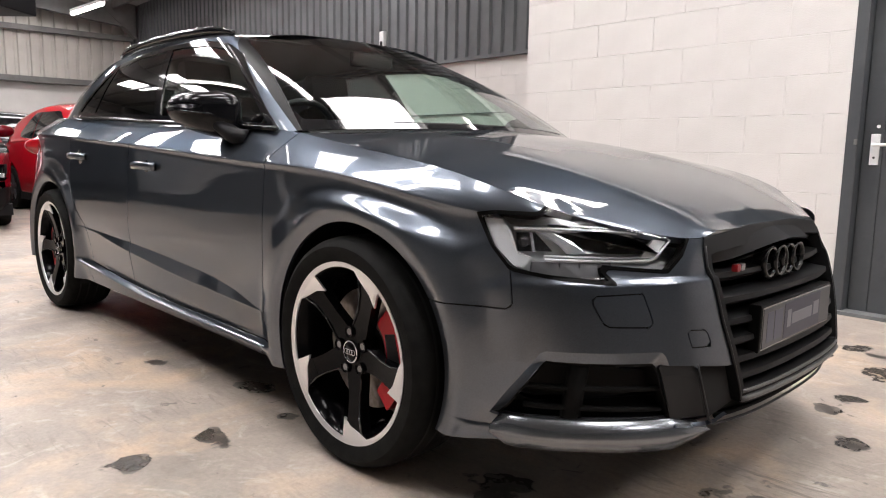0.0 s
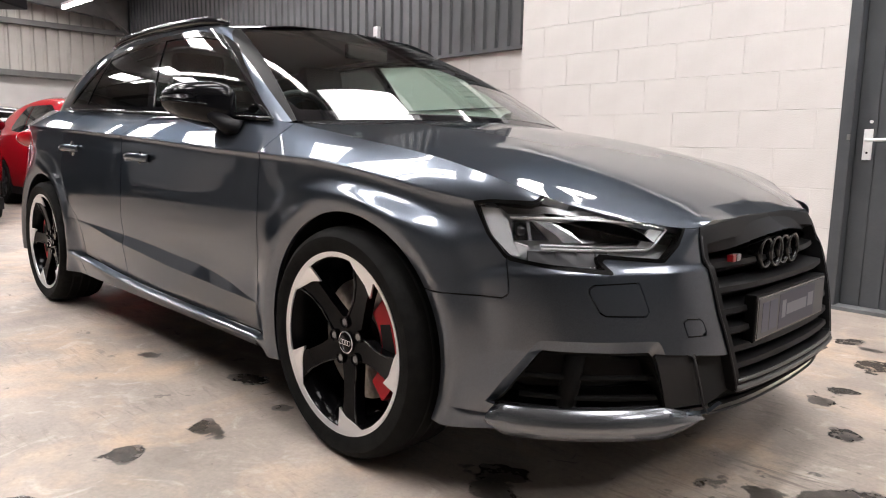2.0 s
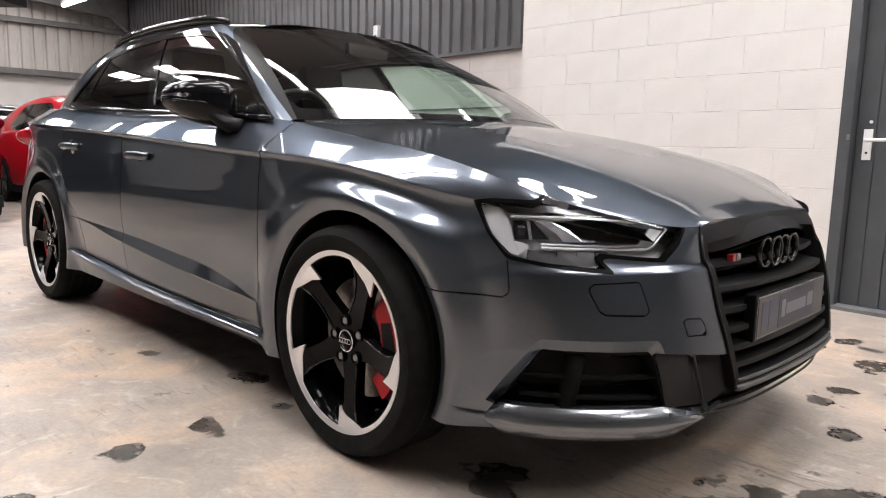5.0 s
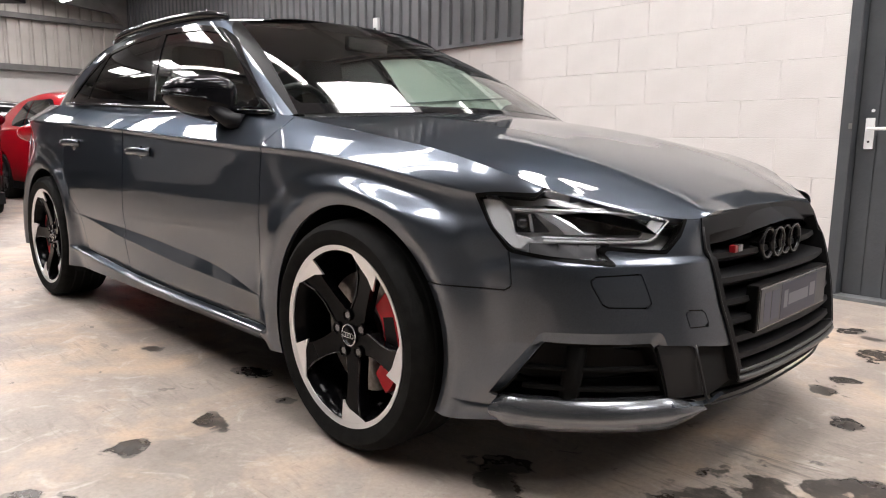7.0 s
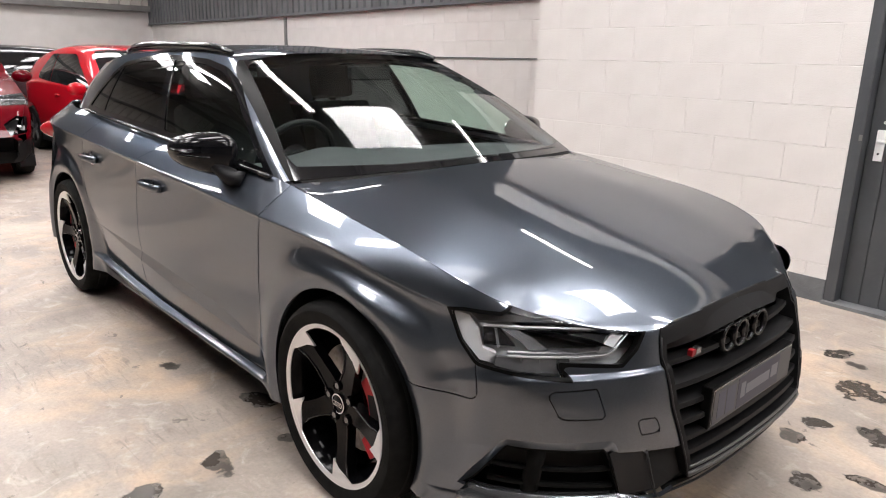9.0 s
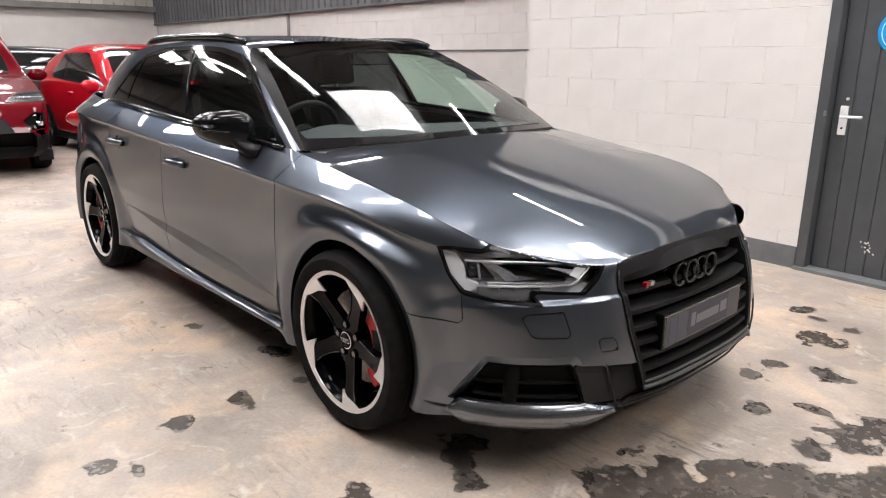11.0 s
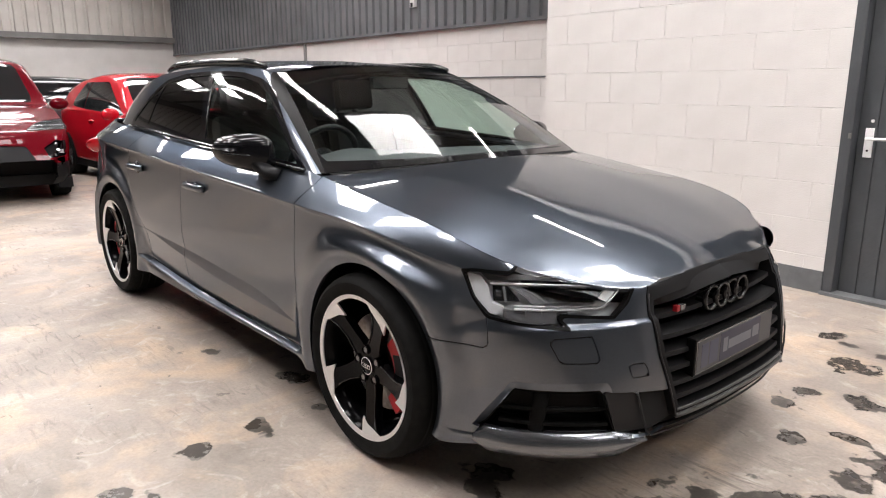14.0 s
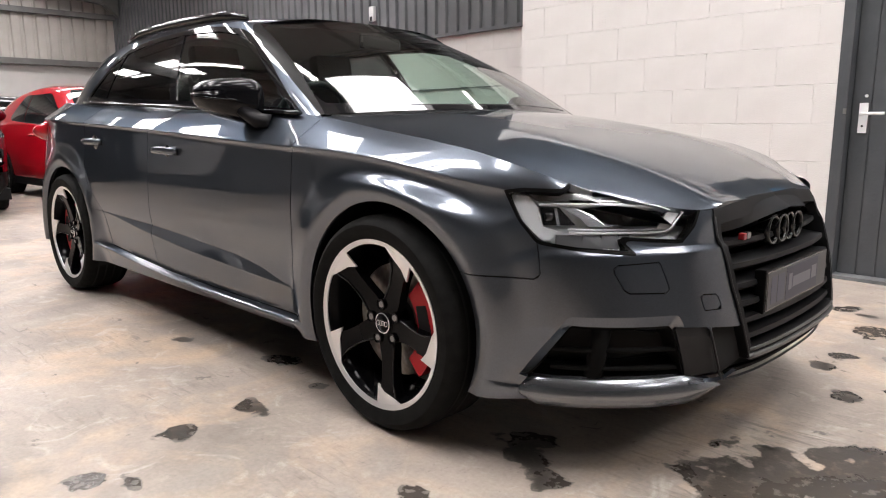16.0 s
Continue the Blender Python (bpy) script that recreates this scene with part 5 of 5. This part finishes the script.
        part("intake_bar", tube([(a[0] - 0.03, s * (a[1] - 0.022), z) for a in pts], 0.009, 8, flat=0.8), LIP_BLACK, it, smooth="all")
    fin = [on_nose(p, z) for p, z in ((0.04, 0.402), (0.05, 0.34), (0.06, 0.268))]
    part("intake_fin", tube([(q[0] - 0.035, s * (q[1] - 0.028), q[2]) for q in fin], 0.024, 8), LIP_BLACK, it, smooth="all")
    bm = bmesh.new()
    rows = []
    for t in np.linspace(0, 1, 40):
        p = 0.33 - 0.72 * t
        c = on_nose(p, 0.25)
        z = 0.236 + 0.010 * t
        w = 0.048 * min(1, t * 9 + 0.3) * min(1, (1 - t) * 5 + 0.12)
        n = np.array((0.75, 0.65)) if t < 0.7 else np.array((0.9, 0.43))
        rows.append([bm.verts.new((c[0] + n[0] * dn, s * (c[1] + n[1] * dn), z + dz)) for dn, dz in ((-0.07, 0.2 * w), (-0.022, 0.72 * w), (-0.004, 0.60 * w), (0.014, -0.25 * w), (0.008, -0.8 * w), (-0.07, -0.8 * w))])
    for q, w in zip(rows, rows[1:]):
        for i in range(6):
            bm.faces.new((q[i], q[(i + 1) % 6], w[(i + 1) % 6], w[i]))
    bm.faces.new(rows[0])
    bm.faces.new(rows[-1][::-1])
    part("splitter_blade", bm, SATIN_BLADE, it, "satin grey splitter blade", smooth="all")
    bm = bmesh.new()
    bmesh.ops.create_uvsphere(bm, u_segments=20, v_segments=12, radius=1, matrix=pose(-3.17, s * 0.685, 0.87, 0, 0, s * 32) @ Matrix.Diagonal((0.04, 0.16, 0.065, 1)))
    part("tail_lamp", bm, TAIL_RED, car, "red tail lamp", smooth="all")

# wipers and cabin
for y0, y1 in ((-0.42, 0.10), (0.12, 0.60)):
    pts = [(-0.275 - 0.15 * abs(y / 0.7) ** 2, y, 0.972 - 0.020 * abs(y / 0.7) ** 2) for y in np.linspace(y0, y1, 12)]
    part("wiper", tube(pts, 0.006, 8), BLACK, car, "black wiper blade", smooth="all")
bm = bmesh.new()
rows = [[bm.verts.new((-0.24 - 0.165 * (y / 0.735) ** 2 + dx, y, 0.955 - 0.023 * (y / 0.735) ** 2 + dz)) for dx, dz in ((-0.02, 0.006), (0.02, -0.006), (0.07, -0.022), (0.09, -0.06))] for y in np.linspace(-0.72, 0.72, 31)]
for a, b in zip(rows, rows[1:]):
    for i in range(3):
        bm.faces.new((a[i], a[i + 1], b[i + 1], b[i]))
part("scuttle", bm, LIP_BLACK, car, "black scuttle panel", smooth="all")

cabin = new("cabin")
cabin.parent = car
cabin["label"] = "dark cabin with black seats"
bm = bmesh.new()
rows = []
for x, z in ((-0.33, 0.945), (-0.55, 0.968), (-0.80, 0.955), (-0.88, 0.90), (-0.86, 0.60)):
    rows.append([bm.verts.new((x, y, z - 0.02 * (y / 0.7) ** 2 + (0.03 * math.exp(-(((y + 0.36) / 0.17) ** 2)) if x < -0.6 else 0))) for y in np.linspace(-0.70, 0.70, 29)])
for a, b in zip(rows, rows[1:]):
    for i in range(28):
        bm.faces.new((a[i], a[i + 1], b[i + 1], b[i]))
part("dashboard", bm, DASH, cabin, smooth="all")
sw = pose(-1.02, -0.36, 0.905, 0, -68, 0)
pts = [tuple(sw @ Vector((0.175 * math.cos(a), 0.18 * math.sin(a), 0))) for a in np.linspace(0, math.tau, 40, endpoint=False)]
st = part("steering_wheel", tube(pts, 0.015, 8, closed=True), BLACK, cabin, "black steering wheel", smooth="all")
part("steering_boss", cyl(0.06, 0.05, sw, 20), BLACK, cabin)
part("steering_spoke", tube([tuple(sw @ Vector((0, -0.17, 0))), tuple(sw @ Vector((0, 0.17, 0)))], 0.014, 8), BLACK, cabin)


def seat(x, y, w):
    bm = box(x - 0.03, x + 0.48, y - w, y + w, 0.42, 0.56)
    part("seat_cushion", bm, CABIN, cabin, bevel=0.04, smooth=True)
    bm = box(-0.06, 0.06, -w, w, 0, 0.60)
    for v in bm.verts:
        if v.co.z > 0.3:
            v.co.y *= 0.8
    bmesh.ops.transform(bm, matrix=pose(x, y, 0.52, 0, -18, 0), verts=bm.verts)
    part("seat_back", bm, CABIN, cabin, bevel=0.035, smooth=True)
    for yy in ([y] if w < 0.3 else [y - 0.38, y, y + 0.38]):
        bm = box(-0.045, 0.045, -0.125, 0.125, -0.08, 0.10)
        bmesh.ops.transform(bm, matrix=pose(x - 0.225, yy, 1.19 if w < 0.3 else 1.10, 0, -10, 0), verts=bm.verts)
        part("headrest", bm, CABIN, cabin, bevel=0.035, smooth=True)
        part("headrest_post", tube([(x - 0.19, yy, 1.0), (x - 0.22, yy, 1.15)], 0.02, 8), BLACK, cabin)


seat(-1.60, -0.36, 0.25)
seat(-1.60, 0.36, 0.25)
seat(-2.42, 0.0, 0.62)
part("cabin_floor", box(-2.9, -0.5, -0.72, 0.72, 0.32, 0.36), CABIN, cabin)
part("rear_view_mirror", box(-0.99, -0.96, -0.11, 0.11, 1.235, 1.295), GLOSS_BLACK, cabin, bevel=0.008)
part("load_cover", box(-3.0, -2.65, -0.62, 0.62, 0.92, 0.94), CABIN, cabin)

# ---- other cars in the hall ----


def plain_car(name, label, paint_mat, length, width, height, m, hood=0.30, cowl=0.36, roof0=0.50, roof1=0.84, tail=0.97, hood_z=0.72, belt_z=0.62, wheel_r=0.32, axle=(0.19, 0.80), boxy=0.0, post_at=0.0, rugged=False):
    """A car seen small: bonnet, cabin and tail from a side outline, with glass, wheels, lamps and mirrors; x from its nose backwards."""
    o = tagged(new(name), label, "car")
    o.matrix_world = m
    L, W, H = length, width / 2, height
    top = spline((0, 0.03, 0.10, hood, cowl, roof0, (roof0 + roof1) / 2, roof1, tail, 1.0), (0.30 * H, 0.46 * H, (hood_z - 0.12) * H, (hood_z - 0.02) * H, hood_z * H, 0.965 * H, H, 0.965 * H, (0.66 + 0.2 * boxy) * H, 0.40 * H))
    belt = spline((0, 0.03, 0.12, cowl, roof1, 0.97, 1.0), (0.29 * H, 0.44 * H, 0.54 * H, belt_z * H, (belt_z + 0.06) * H, (belt_z + 0.02) * H, 0.38 * H))
    plan = spline((0, 0.02, 0.08, 0.2, 0.5, 0.85, 0.96, 1.0), (0.60 + 0.2 * rugged, 0.78 + 0.13 * rugged, 0.93 + 0.045 * rugged, 0.985, 1.0, 0.985, 0.90, 0.72))
    rows = []
    for t in np.r_[np.linspace(0, 0.1, 9), np.linspace(0.1, 0.9, 70)[1:], np.linspace(0.9, 1, 9)[1:]]:
        w, zb, zt = W * float(plan(t)), float(belt(t)), float(top(t))
        zt = max(zt, zb + 0.01)
        rise = min(1.0, (zt - zb) / (0.35 * H))
        tw = w * (0.97 - (0.25 - 0.08 * boxy) * rise)
        lo = 0.14 * H
        pts = [(w * 0.90, lo), (w * 0.975, lo + 0.08), (w * 0.99, lo + 0.2 * H), (w, 0.42 * H if zb > 0.45 * H else (lo + zb) / 2 + 0.05), (w * 0.985, zb - 0.02), (w * 0.955, zb)]
        pts += [(w * 0.955 + (tw - w * 0.955) * k + 0.02 * rise * math.sin(math.pi * k), zb + (zt - 0.06 * rise - zb) * k) for k in (0.1, 0.25, 0.4, 0.55, 0.7, 0.85, 1.0)]
        pts += [(tw * k, zt - 0.06 * rise * k**6) for k in (0.93, 0.8, 0.6, 0.3, 0.0)]
        rows.append([(-t * L, y, max(z, lo)) for y, z in pts])
    polys = grid_polys(np.array(rows), flip=False)
    for a in axle:
        polys = cut(polys, lambda v: math.hypot(v[0] + a * L, v[2] - wheel_r) - wheel_r - 0.05 if v[1] > W * 0.6 else 1)[1]
    side = lambda v: (-v[0] / L, v[2] / H) if v[1] > W * 0.45 and abs(v[4]) > 0.5 else (9, 9)
    glass_out = ((cowl + 0.045, belt_z + 0.025), (roof0 + 0.035, 0.915), (roof1 - 0.03, 0.91), (roof1 + 0.05, belt_z + 0.09), (roof1 - 0.1, belt_z + 0.065))
    win, polys = cut(polys, region(glass_out, side))
    post = lambda v: abs(-v[0] / L - (post_at or (roof0 + roof1) / 2 - 0.01)) - 0.010
    screen_p, polys = cut(polys, region(((-W * 0.80, cowl + 0.012), (W * 0.80, cowl + 0.012), (W * 0.64, roof0 - 0.02), (-W * 0.64, roof0 - 0.02)), lambda v: (v[1], -v[0] / L) if v[2] > (hood_z - 0.02) * H else (9, 9)))
    lamp_p, polys = cut(polys, region(((0.46 * W, 0.43 + 0.05 * rugged), (0.92 * W, 0.47 + 0.02 * rugged), (1.2 * W, 0.53), (1.0 * W, 0.55), (0.6 * W, 0.50 + 0.03 * rugged)), lambda v: (v[1] - (v[0] + 0.10 * L) * 0.3 * (v[0] > -0.12 * L), v[2] / H) if v[0] > -0.13 * L else (9, 9)))
    grille_p, polys = cut(polys, region(((-0.1, 0.22), (0.62 * W, 0.22), (0.60 * W, 0.30), (0.5 * W, 0.40), (-0.1, 0.40)), lambda v: (v[1], v[2] / H) if v[0] > -0.08 * L else (9, 9)))
    if rugged:
        lower, polys = cut(polys, lambda v: v[2] - 0.45 if v[0] > -0.088 * L else 1.0)
        lower = [p for p in lower if sum(v[0] for v in p) / len(p) > -0.05 * L and max(v[2] for v in p) > 0.24]
        sheet("lower_cladding", mirrored(lower) + lower, BLACK, o, "black plastic lower bumper and sills", depth=0)
        skid, _ = cut(lower, region(((-0.1, 0.36), (0.42 * W, 0.36), (0.62 * W, 0.20), (0.72 * W, 0.20), (0.52 * W, 0.42), (-0.1, 0.42)), lambda v: (v[1], v[2]) if v[0] > -0.1 * L else (9, 9)))
        sheet("skid_strip", mirrored(shifted(skid, 0.012)) + shifted(skid, 0.012), SILVER, o, "silver skid strip", depth=0.02)
        recess, polys = cut(polys, region(((0.66 * W, 0.50), (0.90 * W, 0.50), (0.92 * W, 0.68), (0.70 * W, 0.70)), lambda v: (v[1], v[2]) if v[0] > -0.12 * L else (9, 9)))
        for way in (mirrored, lambda p: p):
            sheet("fog_recess", way(shifted(recess, -0.03)), GLOSS_BLACK, o, "black fog lamp recess", depth=0)
            fog, _ = cut(recess, lambda v: abs(v[2] - 0.555) - 0.035)
            sheet("fog_lamp", way(shifted(fog, 0.004)), LAMP_CHROME, o, "clear fog lamp", depth=0.03)
    sheet("body", mirrored(polys) + polys, paint_mat, o, depth=0)
    sheet("windscreen", mirrored(screen_p) + screen_p, FAR_GLASS, o, "dark windscreen glass", depth=0)
    sheet("grille", mirrored(shifted(grille_p, -0.01)) + shifted(grille_p, -0.01), BLACK, o, "black front grille", depth=0)
    for s, way in ((-1, mirrored), (1, lambda p: p)):
        glass_p, bar = cut(win, lambda v: -post(v))
        sheet("side_window", way(glass_p), FAR_GLASS, o, "dark side glass", depth=0)
        sheet("window_post", way(shifted(bar, 0.003)), GLOSS_BLACK, o, depth=0)
        hlamp = sheet("headlamp", way(shifted(lamp_p, 0.004)), LAMP_CHROME, o, "clear headlamp", depth=0.01)
        rim_l = cut(lamp_p, lambda v: 0.005 - abs(v[2] / H - 0.515))[0]
        sheet("lamp_bar", way(shifted(rim_l, 0.008)), LAMP_BLACK, hlamp, "dark lamp bar", depth=0)
        crease_p = cut(cut(polys, lambda v: abs(v[2] - (belt_z - 0.10) * H - 0.03 * v[0] / L) - 0.006)[0], lambda v: 0.25 * L + v[0])[0]
        sheet("side_moulding", way(shifted([p for p in crease_p if min(v[1] for v in p) > 0.8 * W], 0.006)), paint_mat, o, depth=0.008)
        bm = bmesh.new()
        bmesh.ops.create_uvsphere(bm, u_segments=12, v_segments=8, radius=1, matrix=pose(-(cowl + 0.31) * L, s * (W - 0.005), (belt_z - 0.04) * H) @ Matrix.Diagonal((0.09, 0.025, 0.018, 1)))
        part("door_handle", bm, paint_mat, o, smooth="all")
        bm = bmesh.new()
        bmesh.ops.create_uvsphere(bm, u_segments=16, v_segments=10, radius=1, matrix=pose(-(cowl + 0.06) * L, s * (W + 0.09), (belt_z + 0.04) * H) @ Matrix.Diagonal((0.06, 0.11, 0.075, 1)))
        part("door_mirror", bm, paint_mat, o, smooth="all")
        part("lower_trim", box(-0.95 * L, -0.04 * L, s * W * 0.80 if s > 0 else -W * 0.95, W * 0.95 if s > 0 else -W * 0.80, 0.16, 0.16 + 0.07 * H), BLACK, o)
        for a in axle:
            wh = new("wheel")
            wh.parent = o
            wh.matrix_local = pose(-a * L, s * (W - 0.02), wheel_r)
            part("tyre", lathe([(wheel_r * 0.66, 0), (wheel_r * 0.80, 0.012 * s), (wheel_r * 0.95, 0.004 * s), (wheel_r, -0.03 * s), (wheel_r, -0.18 * s), (wheel_r * 0.66, -0.2 * s)], 40), RUBBER, wh, smooth=True)
            part("rim", lathe([(0.0, -0.05 * s), (0.05, -0.03 * s), (wheel_r * 0.60, -0.035 * s), (wheel_r * 0.67, -0.006 * s), (wheel_r * 0.67, -0.1 * s), (0.0, -0.1 * s)], 40), BLACK, wh, smooth=True)
            for k in range(5):
                sp = part("spoke", prism([(-0.03, 0.03), (-0.025, wheel_r * 0.64), (0.025, wheel_r * 0.64), (0.03, 0.03)], -0.03 * s, -0.008 * s), RIM_FAR, wh)
                sp.matrix_local = pose(0, 0, 0, 0, 72 * k, 0)
    part("underside", box(-0.9 * L, -0.08 * L, -W * 0.8, W * 0.8, 0.18, 0.30), DARK, o)
    # added near-black blocks fill the wheel spaces with shade
    for a in axle:
        part("axle_void", box(-a * L - wheel_r - 0.05, -a * L + wheel_r + 0.05, -W * 0.78, W * 0.78, 0.2, wheel_r * 2 + 0.06), DARK, o)
    return o


RIM_FAR = mat("grey alloy", (0.16, 0.16, 0.17), 0.3, 0.8)

hatch = plain_car("red_hatchback", "bright red small three-door hatchback parked by the white wall", RED, 3.95, 1.72, 1.43, pose(-6.15, 1.56, 0, 0, 0, 3.5), hood=0.22, cowl=0.26, roof0=0.47, roof1=0.74, tail=0.965, hood_z=0.66, belt_z=0.60, wheel_r=0.30, post_at=0.66, axle=(0.19, 0.86))
suv = plain_car("red_suv", "deep red compact sport utility car parked in the hall", DEEP_RED, 4.36, 1.90, 1.62, pose(-6.6, -1.04, 0, 0, 0, -6), hood=0.27, cowl=0.33, roof0=0.47, roof1=0.90, belt_z=0.60, hood_z=0.645, wheel_r=0.36, boxy=0.5, rugged=True)
van = plain_car("dark_car", "black estate car parked across behind the red cars", INK, 4.5, 1.85, 1.42, pose(-12.1, -2.45, 0, 0, 0, -88), roof1=0.90, boxy=0.7, post_at=0.76)
saloon = plain_car("silver_saloon", "silver saloon car parked across the hall", SILVER, 4.7, 1.83, 1.42, pose(-8.7, -7.0, 0, 0, 0, -22), roof0=0.50, roof1=0.78, tail=0.96)
dark2 = plain_car("dark_hatchback", "dark hatchback parked across the hall", INK, 4.2, 1.8, 1.46, pose(-10.6, -3.4, 0, 0, 0, 3))

laid(wall_near, EDGE_X, 0.0, 0.0, WALL_TOP - 0.03, 150)
laid(wall_far, -12.6, EDGE_X, FAR_Y, BLOCK_TOP, 300)
